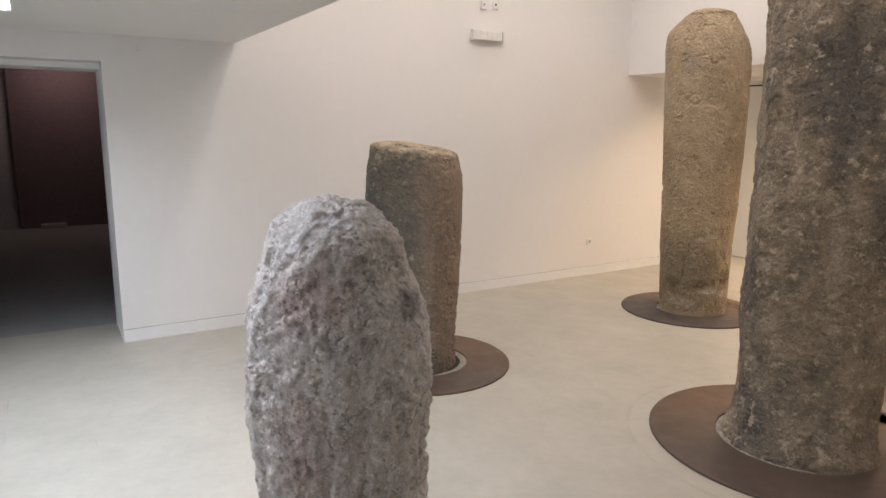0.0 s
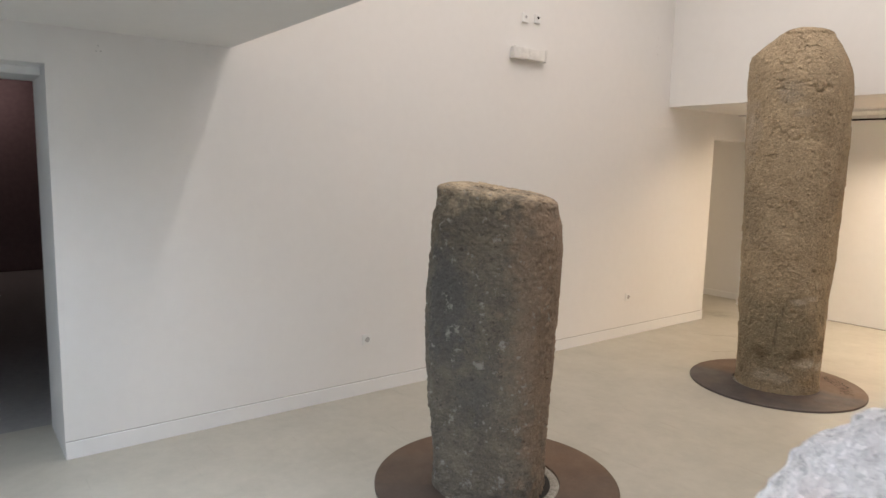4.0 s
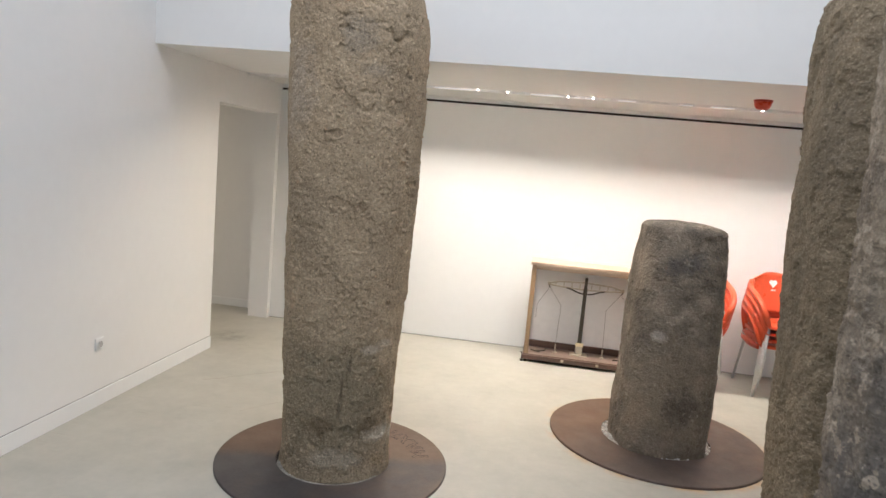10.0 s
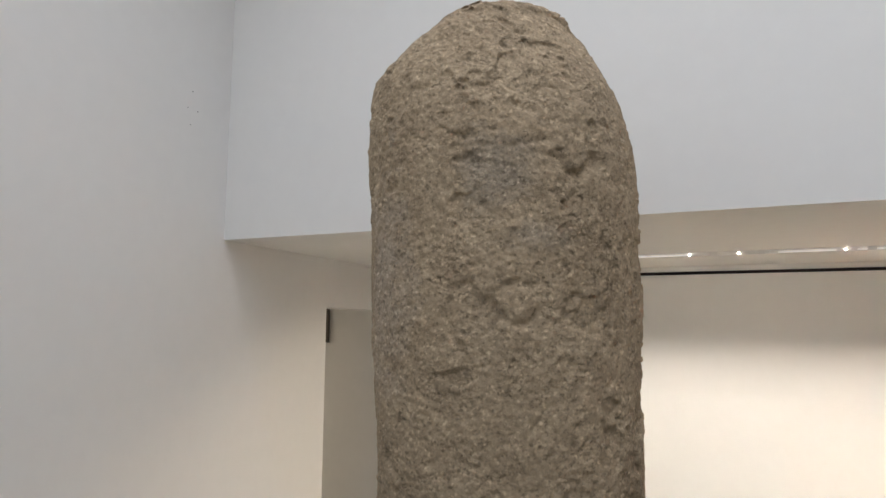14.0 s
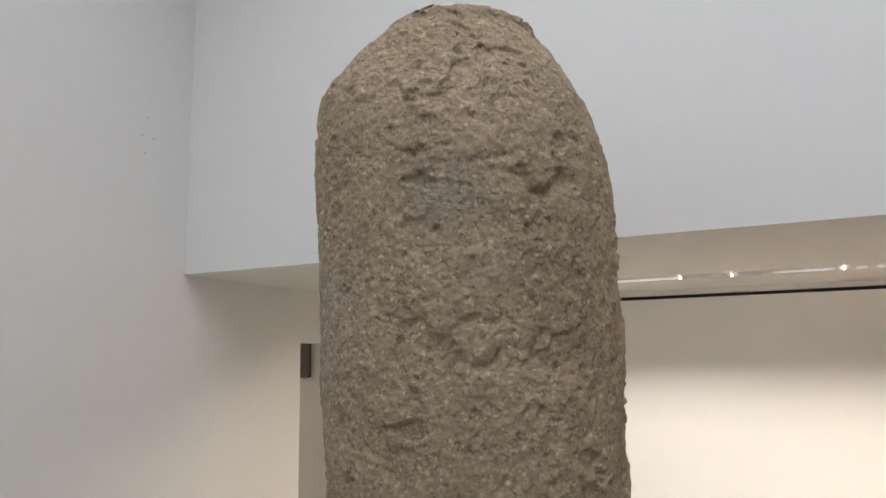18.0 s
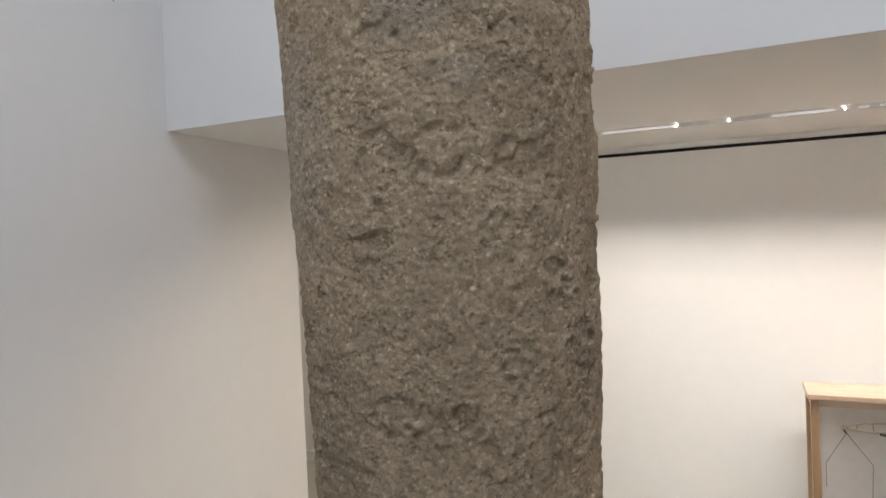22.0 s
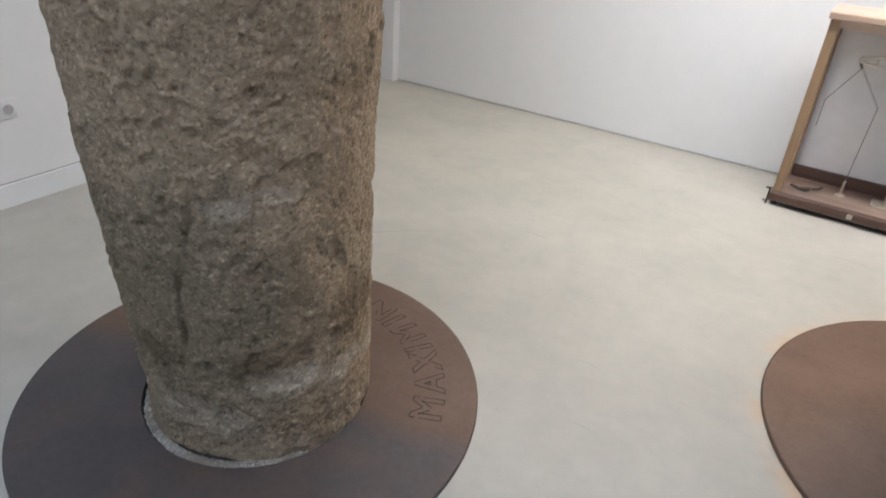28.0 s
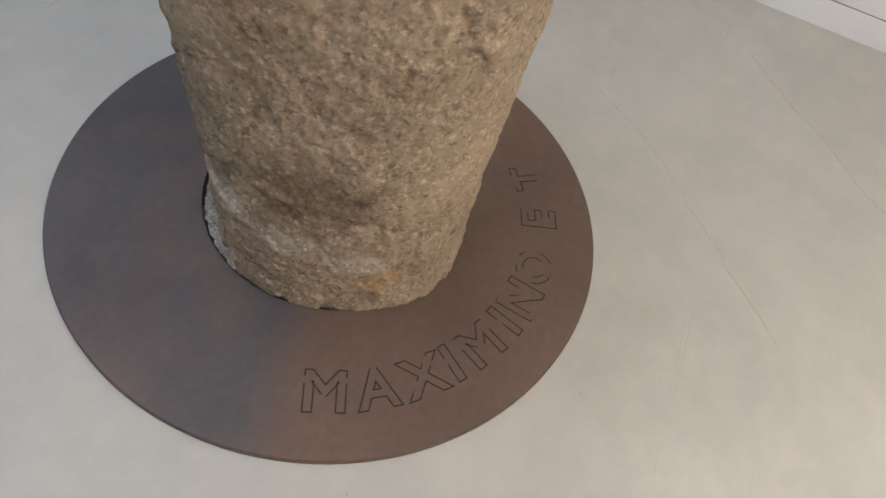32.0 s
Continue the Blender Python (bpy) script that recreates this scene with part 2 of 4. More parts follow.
def wood(name, a, b, scale=1.0, rough=0.5, axis=0):
    n = Nodes(name)
    s = [26 * scale, 26 * scale, 26 * scale]
    s[axis] = 1.6 * scale
    c = n.ramp(n.noise(1.0, 6, 0.6, n.moved(tuple(s))), (0.3, a), (0.7, b))
    c = n.mix(0.5, c, n.mix(1.0, c, n.ramp(n.noise(5, 4), (0.3, 0.7), (0.7, 1.1)), "MULTIPLY"))
    return n.done(c, rough, normal=n.bump(n.noise(1.0, 4, 0.6, n.moved(tuple(k * 3 for k in s))), 0.15, 0.002))


def plain(name, colour, rough=0.5, metal=0.0, vary=0.08):
    n = Nodes(name)
    c = n.ramp(n.noise(18, 4), (0.3, tuple(k * (1 - vary) for k in colour)), (0.7, tuple(min(1, k * (1 + vary)) for k in colour)))
    return n.done(c, n.ramp(n.noise(30, 3), (0.3, max(0.05, rough - 0.06)), (0.7, min(1, rough + 0.06))), metal)


def glow(name, colour, strength):
    n = Nodes(name)
    n.bsdf.inputs["Emission Color"].default_value = (*colour, 1)
    n.bsdf.inputs["Emission Strength"].default_value = strength
    return n.done(colour, 0.4)


WALL = plaster("wall_paint", (0.80, 0.79, 0.775))
SOFFIT = plaster("ceiling_paint", (0.79, 0.78, 0.76))
PANEL = plaster("panel_paint", (0.81, 0.80, 0.78), 0.02)
SKIRT = plaster("skirting_paint", (0.82, 0.82, 0.81), 0.05)
FLOOR = resin_floor()
GAP = plain("shadow_gap", (0.025, 0.022, 0.02), 0.9)
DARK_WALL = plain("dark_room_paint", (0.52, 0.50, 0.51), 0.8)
DARK_RED = plain("dark_red_panel", (0.20, 0.138, 0.142), 0.7)
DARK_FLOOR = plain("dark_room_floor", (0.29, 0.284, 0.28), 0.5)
CUT = plain("cut_line", (0.013, 0.010, 0.008), 0.8)
MORTAR = granite("pale_mortar", (0.24, 0.22, 0.185), (0.38, 0.355, 0.31), (0.54, 0.515, 0.465), (0.25, 0.21, 0.16), 0.8)
PEBBLE = plain("white_pebbles", (0.62, 0.60, 0.56), 0.8, 0, 0.35)
ALU = plain("brushed_aluminium", (0.72, 0.72, 0.72), 0.22, 1.0)
PLASTIC = plain("white_plastic", (0.78, 0.78, 0.77), 0.35, 0, 0.02)
HOLE = plain("socket_hole", (0.40, 0.39, 0.385), 0.6)
RED = plain("orange_red_plastic", (0.62, 0.088, 0.03), 0.32, 0, 0.05)
LEG = plain("pale_grey_legs", (0.55, 0.55, 0.54), 0.38, 0.3)
WHITE_PRINT = plain("white_print", (0.82, 0.80, 0.78), 0.5)
BEACON = plain("beacon_red", (0.62, 0.07, 0.03), 0.3)
OAK = wood("pale_oak", (0.47, 0.34, 0.23), (0.60, 0.46, 0.34), 1.0, 0.42)
OAK_UP = wood("oak_posts", (0.27, 0.17, 0.09), (0.42, 0.28, 0.16), 1.0, 0.42, 2)
MAHOGANY = wood("dark_mahogany", (0.07, 0.038, 0.026), (0.14, 0.08, 0.055), 1.0, 0.4)
IRON = plain("dark_bronze_iron", (0.085, 0.072, 0.054), 0.45, 0.4)
BRASS = plain("dull_brass", (0.50, 0.45, 0.36), 0.4, 0.7)
IVORY = plain("ivory_block", (0.72, 0.62, 0.38), 0.5)
WALL_TONE = plain("shaded_wall_tone", (0.74, 0.72, 0.70), 0.7, 0, 0.03)

# ---- mesh helpers ----


def link_mesh(name, bm, material, parent=None, label="", smooth=False, matrix=None):
    me = bpy.data.meshes.new(name)
    bm.to_mesh(me)
    bm.free()
    me.materials.append(material)
    if smooth:
        me.polygons.foreach_set("use_smooth", [True] * len(me.polygons))
    ob = new(name, me)
    ob.parent = parent
    if matrix is not None:
        ob.matrix_basis = matrix
    if label:
        ob["label"] = label
    return ob


def part(name, bm, material, parent, label="", smooth=False):
    return link_mesh(name, bm, material, parent, label, smooth)


def empty(name, x=0, y=0, z=0, rz=0):
    ob = new(name)
    ob.empty_display_size = 0.1
    ob.matrix_basis = pose(x, y, z, 0, 0, rz)
    return ob


def box(x0, x1, y0, y1, z0, z1, bevel=0.0, bm=None, segments=2):
    b = bmesh.new()
    bmesh.ops.create_cube(b, size=1, matrix=Matrix.Translation(((x0 + x1) / 2, (y0 + y1) / 2, (z0 + z1) / 2)) @ Matrix.Diagonal((x1 - x0, y1 - y0, z1 - z0, 1)))
    if bevel:
        bmesh.ops.bevel(b, geom=b.edges[:], offset=bevel, segments=segments, profile=0.5, affect="EDGES")
    return merge(bm, b)


def merge(bm, b):
    if bm is None:
        return b
    me = bpy.data.meshes.new("join")
    b.to_mesh(me)
    b.free()
    bm.from_mesh(me)
    bpy.data.meshes.remove(me)
    return bm


def prism(points, z0, z1, bm=None):
    """An upright block over a plan outline given counter-clockwise."""
    bm = bm or bmesh.new()
    low = [bm.verts.new((x, y, z0)) for x, y in points]
    top = [bm.verts.new((x, y, z1)) for x, y in points]
    bm.faces.new(low[::-1])
    bm.faces.new(top)
    k = len(points)
    for i in range(k):
        bm.faces.new((low[i], low[(i + 1) % k], top[(i + 1) % k], top[i]))
    return bm


def tube(points, radius, sides=8, bm=None, taper=1.0, closed=False):
    """A round bar along points."""
    bm = bm or bmesh.new()
    pts = [Vector(p) for p in points]
    rings, last = [], None
    for i, p in enumerate(pts):
        a, b = pts[max(0, i - 1)], pts[min(len(pts) - 1, i + 1)]
        if closed:
            a, b = pts[i - 1], pts[(i + 1) % len(pts)]
        d = (b - a).normalized()
        side = d.cross(last if last else (Vector((0, 0, 1)) if abs(d.z) < 0.9 else Vector((1, 0, 0)))).normalized()
        up = side.cross(d)
        last = up
        r = radius * (1 + (taper - 1) * i / max(1, len(pts) - 1))
        rings.append([bm.verts.new(p + side * (math.cos(u) * r) + up * (math.sin(u) * r)) for u in (2 * math.pi * k / sides for k in range(sides))])
    pairs = list(zip(rings, rings[1:])) + ([(rings[-1], rings[0])] if closed else [])
    for a, b in pairs:
        for k in range(sides):
            bm.faces.new((a[k], a[(k + 1) % sides], b[(k + 1) % sides], b[k]))
    if not closed:
        bm.faces.new(rings[0][::-1])
        bm.faces.new(rings[-1])
    bmesh.ops.recalc_face_normals(bm, faces=bm.faces[:])
    return bm


def lathe(profile, sides=32, bm=None):
    """A turned solid from (radius, height) pairs, closed at both ends."""
    bm = bm or bmesh.new()
    rings = [[bm.verts.new((r * math.cos(2 * math.pi * k / sides), r * math.sin(2 * math.pi * k / sides), z)) for k in range(sides)] for r, z in profile]
    for a, b in zip(rings, rings[1:]):
        for k in range(sides):
            bm.faces.new((a[k], a[(k + 1) % sides], b[(k + 1) % sides], b[k]))
    bm.faces.new(rings[0][::-1])
    bm.faces.new(rings[-1])
    return bm


def smooth_curve(points, n=6):
    """Points along a rounded line through the given ones."""
    p = [Vector(q) for q in points]
    p = [p[0] * 2 - p[1]] + p + [p[-1] * 2 - p[-2]]
    out = []
    for i in range(1, len(p) - 2):
        for k in range(n):
            t = k / n
            out.append(0.5 * ((2 * p[i]) + (p[i + 1] - p[i - 1]) * t + (2 * p[i - 1] - 5 * p[i] + 4 * p[i + 1] - p[i + 2]) * t * t + (3 * p[i] - p[i - 1] - 3 * p[i + 1] + p[i + 2]) * t ** 3))
    return out + [p[-2]]


# ---- the room: left wall at x = 0, back wall from y = 7.28 ----
TOP = 4.6
FAR_Z, NEAR_Z = 2.268, 2.314
LEAN = -0.004


def far_edge(x):
    return 5.252 + LEAN * x


def near_edge(x):
    return 0.84


def back(x):
    return BACK + 0.025 * x


def structure(name, bm, material, label, parent=None):
    return tagged(link_mesh(name, bm, material, parent), label, kind="structure")


floor = structure("floor", prism([(-0.6, SOUTH - 0.2), (EAST + 0.2, SOUTH - 0.2), (EAST + 0.2, BACK + 0.36), (0.0, BACK + 0.36), (0.0, 7.52), (-3.0, 7.52), (-3.0, 6.0), (-0.6, 6.0)], -0.12, 0.0), FLOOR, "cream polished resin floor with faint scuffs and stains")

bm = box(-0.2, 0, SOUTH - 0.2, -1.22, 0, TOP)
box(-0.2, 0, -1.22, -0.12, 2.122, TOP, bm=bm)
box(-0.2, 0, -0.12, 6.12, 0, TOP, bm=bm)
box(-0.2, 0, 6.12, 7.225, 1.985, TOP, bm=bm)
box(-0.2, 0, 7.225, BACK + 0.15, 0, TOP, bm=bm)
wall_west = structure("wall_west", bm, WALL, "tall white plastered wall with a doorway and an opening")

bm = box(-0.56, -0.2, -0.12, 0.1, 0, 2.3)
box(-0.56, -0.2, -1.4, -1.22, 0, 2.3, bm=bm)
box(-0.56, -0.2, -1.22, -0.12, 2.08, 2.3, bm=bm)
structure("door_1", bm, WALL, "deep white reveal of an open doorway to a dark room")

def back_slab(z0, z1, sunk=0.0, bm=None):
    """A stretch of the back wall, which runs slightly askew."""
    a, b = 0.0, EAST + 0.2
    return prism([(a, back(a) + sunk), (b, back(b) + sunk), (b, back(b) + 0.15), (a, back(a) + 0.15)], z0, z1, bm)


structure("wall_north", back_slab(0.006, 2.215), PANEL, "white display wall with a dark shadow gap along its top")
bm = back_slab(2.215, 2.237, 0.03)
back_slab(0.0, 0.006, 0.012, bm)
structure("wall_gap", bm, GAP, "dark shadow gap above the white display wall")
structure("wall_head", back_slab(2.237, TOP), PANEL, "white band above the shadow gap")
structure("wall_east", box(EAST, EAST + 0.2, SOUTH, back(EAST), 0, TOP), WALL, "plain white plastered wall")
# unseen wall; its opening is added to let the south fill in
bm = box(0, 2.2, SOUTH - 0.2, SOUTH, 0, TOP)
box(5.0, EAST + 0.2, SOUTH - 0.2, SOUTH, 0, TOP, bm=bm)
box(2.2, 5.0, SOUTH - 0.2, SOUTH, 2.25, TOP, bm=bm)
structure("wall_south", bm, WALL, "unseen white plastered wall with an added opening for fill light")

# low ceiling over the far end, with a slot for the wall washer
SLOT0, SLOT1 = 6.555, 6.635
bm = prism([(0, far_edge(0)), (EAST, far_edge(EAST)), (EAST, SLOT0), (0, SLOT0)], FAR_Z, FAR_Z + 0.15)
prism([(0, SLOT1), (EAST, SLOT1), (EAST, back(EAST)), (0, BACK)], FAR_Z, FAR_Z + 0.15, bm)
prism([(0, SLOT0), (EAST, SLOT0), (EAST, SLOT1), (0, SLOT1)], FAR_Z + 0.06, FAR_Z + 0.15, bm)
prism([(0, far_edge(0)), (EAST, far_edge(EAST)), (EAST, far_edge(EAST) + 0.2), (0, far_edge(0) + 0.2)], FAR_Z + 0.15, TOP, bm)
structure("ceiling_far", bm, SOFFIT, "low white ceiling and the tall bulkhead over its edge")

# low ceiling over the door end, with a recess for the louvred lamp
LAMPS = ((0.77, 3.9),)
LY0, LY1 = -0.765, -0.615
bm = prism([(0, SOUTH), (EAST, SOUTH), (EAST, LY0), (0, LY0)], NEAR_Z, NEAR_Z + 0.15)
prism([(0, LY1), (EAST, LY1), (EAST, near_edge(EAST)), (0, near_edge(0))], NEAR_Z, NEAR_Z + 0.15, bm)
for x0, x1 in ((0, LAMPS[0][0]), (LAMPS[0][1], EAST)):
    prism([(x0, LY0), (x1, LY0), (x1, LY1), (x0, LY1)], NEAR_Z, NEAR_Z + 0.15, bm)
prism([(0, near_edge(0) - 0.2), (EAST, near_edge(EAST) - 0.2), (EAST, near_edge(EAST)), (0, near_edge(0))], NEAR_Z + 0.15, TOP, bm)
structure("ceiling_near", bm, SOFFIT, "low white ceiling and bulkhead by the dark doorway")

# roof over the tall part, with its roof light
bm = box(-0.2, EAST + 0.2, 0.2, 1.7, TOP, TOP + 0.2)
box(-0.2, EAST + 0.2, 4.5, 5.7, TOP, TOP + 0.2, bm=bm)
box(-0.2, 0.8, 1.7, 4.5, TOP, TOP + 0.2, bm=bm)
box(5.6, EAST + 0.2, 1.7, 4.5, TOP, TOP + 0.2, bm=bm)
structure("ceiling_high", bm, SOFFIT, "high white ceiling round a roof light")
structure("window_1", box(0.8, 5.6, 1.7, 4.5, TOP + 0.06, TOP + 0.09), plain("opal_glass", (0.8, 0.82, 0.84), 0.4), "opal glass roof light")

# skirting on the long white wall
bm = box(0, 0.009, -0.12, 6.12, 0.0, 0.098, 0.002)
structure("baseboard", bm, SKIRT, "flat white skirting board")
bm = box(0, 0.003, -0.118, 6.118, 0.098, 0.102)
structure("trim", bm, plain("skirting_gap", (0.30, 0.29, 0.28), 0.8), "thin grey joint over the skirting board")

# passage behind the opening
structure("wall_passage_north", box(-3.0, -0.2, 7.52, 7.67, 0, 2.45), WALL, "white wall of the side passage")
structure("wall_passage_west", box(-3.2, -3.0, 5.9, 7.67, 0, 2.45), WALL, "white end wall of the side passage")
structure("wall_passage_south", box(-3.0, -0.2, 5.9, 6.1, 0, 2.45), WALL, "white wall of the side passage")
structure("ceiling_passage", box(-3.2, -0.2, 5.9, 7.67, 2.45, 2.6), SOFFIT, "white ceiling of the side passage")
structure("baseboard_passage", box(-3.0, -0.2, 7.508, 7.52, 0, 0.08, 0.002), SKIRT, "flat white skirting board")

# added dark panel, stands in for the unlit top of the passage
tagged(link_mesh("notice_board", box(-1.6, -0.885, 7.488, 7.5195, 1.745, 2.06, 0.004), plain("dark_brown_panel", (0.10, 0.085, 0.072), 0.6)), "added dark brown panel for the dim top of the passage", "notice board", kind="thing")

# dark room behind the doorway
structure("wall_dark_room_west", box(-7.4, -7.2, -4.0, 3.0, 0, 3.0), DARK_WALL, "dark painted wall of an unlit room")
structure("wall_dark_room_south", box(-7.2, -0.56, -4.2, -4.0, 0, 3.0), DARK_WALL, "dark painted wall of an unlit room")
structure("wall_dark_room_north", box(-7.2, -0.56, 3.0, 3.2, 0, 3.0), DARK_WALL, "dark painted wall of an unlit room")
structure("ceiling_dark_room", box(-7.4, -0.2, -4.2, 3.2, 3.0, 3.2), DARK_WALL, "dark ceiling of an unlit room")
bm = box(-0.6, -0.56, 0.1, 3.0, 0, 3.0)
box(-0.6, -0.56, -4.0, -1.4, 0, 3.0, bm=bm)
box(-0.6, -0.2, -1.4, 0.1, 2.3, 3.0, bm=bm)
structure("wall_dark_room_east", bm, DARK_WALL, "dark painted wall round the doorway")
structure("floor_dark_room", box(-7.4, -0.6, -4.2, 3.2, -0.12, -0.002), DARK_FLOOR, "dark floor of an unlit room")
structure("wall_dark_red", box(-7.2, -7.12, -0.9, 0.55, 0.0, 2.9, 0.01), DARK_RED, "dark red wall panel in the unlit room")

# ---- the stones ----


def lattice(p, seed):
    """Smooth random values in -1..1 at many points."""
    i = np.floor(p).astype(np.int64)
    f = p - i
    f = f * f * f * (f * (f * 6 - 15) + 10)
    out = np.zeros(len(p))
    for dx in (0, 1):
        for dy in (0, 1):
            for dz in (0, 1):
                h = (i[:, 0] + dx) * 374761393 + (i[:, 1] + dy) * 668265263 + (i[:, 2] + dz) * 2147483647 + seed * 1274126177
                h = (h ^ (h >> 13)) * 1274126177
                h = (h ^ (h >> 16)) & 0xFFFFFF
                w = (f[:, 0] if dx else 1 - f[:, 0]) * (f[:, 1] if dy else 1 - f[:, 1]) * (f[:, 2] if dz else 1 - f[:, 2])
                out += w * (h / 8388607.5 - 1)
    return out


def rough_sum(p, scale, octaves, seed, gain=0.5):
    out, a = np.zeros(len(p)), 1.0
    for k in range(octaves):
        out += a * lattice(p * scale * 2 ** k + 11.3 * k, seed + k)
        a *= gain
    return out


def stone(name, at, profile, bearing, cap, label, material, depth=1.0, square=2.3, around=260, up=360, relief=(0.010, 0.006, 0.003), seed=1, marks=None, lean=(0, 0), cut=None):
    """A standing stone. profile: (height, reach to the left, reach to the right) seen along the bearing; cap: (rise, tilt to the
    right, tilt away, roundness)."""
    z, left, right = (np.array(c, float) for c in zip(*profile))
    zs = np.linspace(z[0], z[-1], up)
    left, right = np.interp(zs, z, left), np.interp(zs, z, right)
    soft = np.ones(15) / 15
    pad = lambda a: np.convolve(np.pad(a, 7, mode="edge"), soft, "valid")
    left, right = pad(left), pad(right)
    rise, tilt_r, tilt_a, roundness = cap
    k = around // 4
    s = np.cos(np.linspace(0, math.pi / 2, k + 1)[1:])
    s[-1] = 0.004
    rows_z = np.concatenate([zs, np.full(k, zs[-1])])
    rows_l, rows_r = np.concatenate([left, np.full(k, left[-1])]), np.concatenate([right, np.full(k, right[-1])])
    scale = np.concatenate([np.ones(up), s])
    lift = np.concatenate([np.zeros(up), rise * (1 - s ** roundness) ** (1 / roundness)])
    u = np.linspace(0, 2 * math.pi, around, endpoint=False)
    cu, su = np.cos(u), np.sin(u)
    rad = (np.abs(cu) ** square + np.abs(su) ** square) ** (-1 / square)
    half, mid = (rows_l + rows_r) / 2, (rows_r - rows_l) / 2
    px = mid[:, None] + half[:, None] * scale[:, None] * (rad * cu)[None]
    py = half[:, None] * depth * scale[:, None] * (rad * su)[None]
    blend = np.clip((rows_z - (z[-1] - 0.35)) / 0.35, 0, 1)[:, None]
    pz = rows_z[:, None] + lift[:, None] + blend * (tilt_r * px + tilt_a * py)
    if cut:
        plane = cut[1] + cut[2] * (px - cut[0]) + cut[3] * py
        gap = np.clip(0.5 + 0.5 * (plane - pz) / 0.03, 0, 1)
        pz = np.where(pz > 2.2, plane * (1 - gap) + pz * gap - 0.03 * gap * (1 - gap), pz)
    p = np.stack([px, py, pz], -1).reshape(-1, 3)
    q = (p + seed * 7.1) * np.array([1, 1, 0.8])
    n = np.stack([np.broadcast_to((cu / rad)[None], px.shape), np.broadcast_to((su / rad)[None], px.shape), np.zeros_like(px)], -1).reshape(-1, 3)
    flat = np.concatenate([np.zeros(up), 1 - s])
    flat = np.broadcast_to(flat[:, None], px.shape).reshape(-1, 1)
    n = n * (1 - flat) + np.array([0, 0, 1.0]) * flat
    n /= np.linalg.norm(n, axis=1)[:, None] + 1e-9
    d = relief[0] * rough_sum(q, 3.2, 3, seed) + relief[1] * 0.36 * rough_sum(q, 21, 3, seed + 20, 0.65) + relief[2] * rough_sum(q, 58, 2, seed + 40, 0.7)
    chips = np.clip((rough_sum(q * np.array([1, 1, 1.25]), 8, 4, seed + 60, 0.65) - 0.30) / 0.14, 0, 1)
    d -= relief[1] * 1.15 * chips * chips * (3 - 2 * chips)
    dents = rough_sum(q, 26, 2, seed + 80)
    d -= relief[1] * 0.9 * np.clip(dents - 0.55, 0, 1)
    if marks is not None:
        d -= marks(p)
    p = p + n * d[:, None]
    p[:, 0] += lean[0] * p[:, 2]
    p[:, 1] += lean[1] * p[:, 2]
    rows = up + k
    a = np.arange(rows * around).reshape(rows, around)
    faces = np.stack([a[:-1], np.roll(a[:-1], -1, 1), np.roll(a[1:], -1, 1), a[1:]], -1).reshape(-1, 4)
    me = bpy.data.meshes.new(name)
    me.from_pydata(p.tolist(), [], faces.tolist() + [list(range((rows - 1) * around, rows * around))])
    me.materials.append(material)
    me.polygons.foreach_set("use_smooth", [True] * len(me.polygons))
    ob = new(name, me)
    ob.matrix_basis = pose(*at, 0, 0, bearing)
    return tagged(ob, label, "milestone", "standing stones", "thing")


WARM_GREY, DARK_BROWN, BLUE_GREY, PALE_BAND = (0.42, 0.345, 0.26), (0.14, 0.097, 0.056), (0.28, 0.248, 0.205), (0.50, 0.43, 0.335)
GREY_GRANITE = granite("grey_granite", (0.47, 0.425, 0.40), (0.64, 0.592, 0.562), (0.80, 0.765, 0.742), (0.53, 0.405, 0.37), 0.52, None, (2, 5, 1), 0.66, (0.52, 0.64), 0.92,
                       (((-0.04, -0.2, 1.56), (0.16, 0.2, 0.12), (0.68, 0.66, 0.655), 0.8), ((-0.06, -0.23, 1.30), (0.14, 0.1, 0.10), (0.47, 0.35, 0.32), 0.7), ((0.19, -0.15, 1.25), (0.08, 0.1, 0.06), (0.17, 0.16, 0.17), 0.7)), 9, 1.5, 1.5)
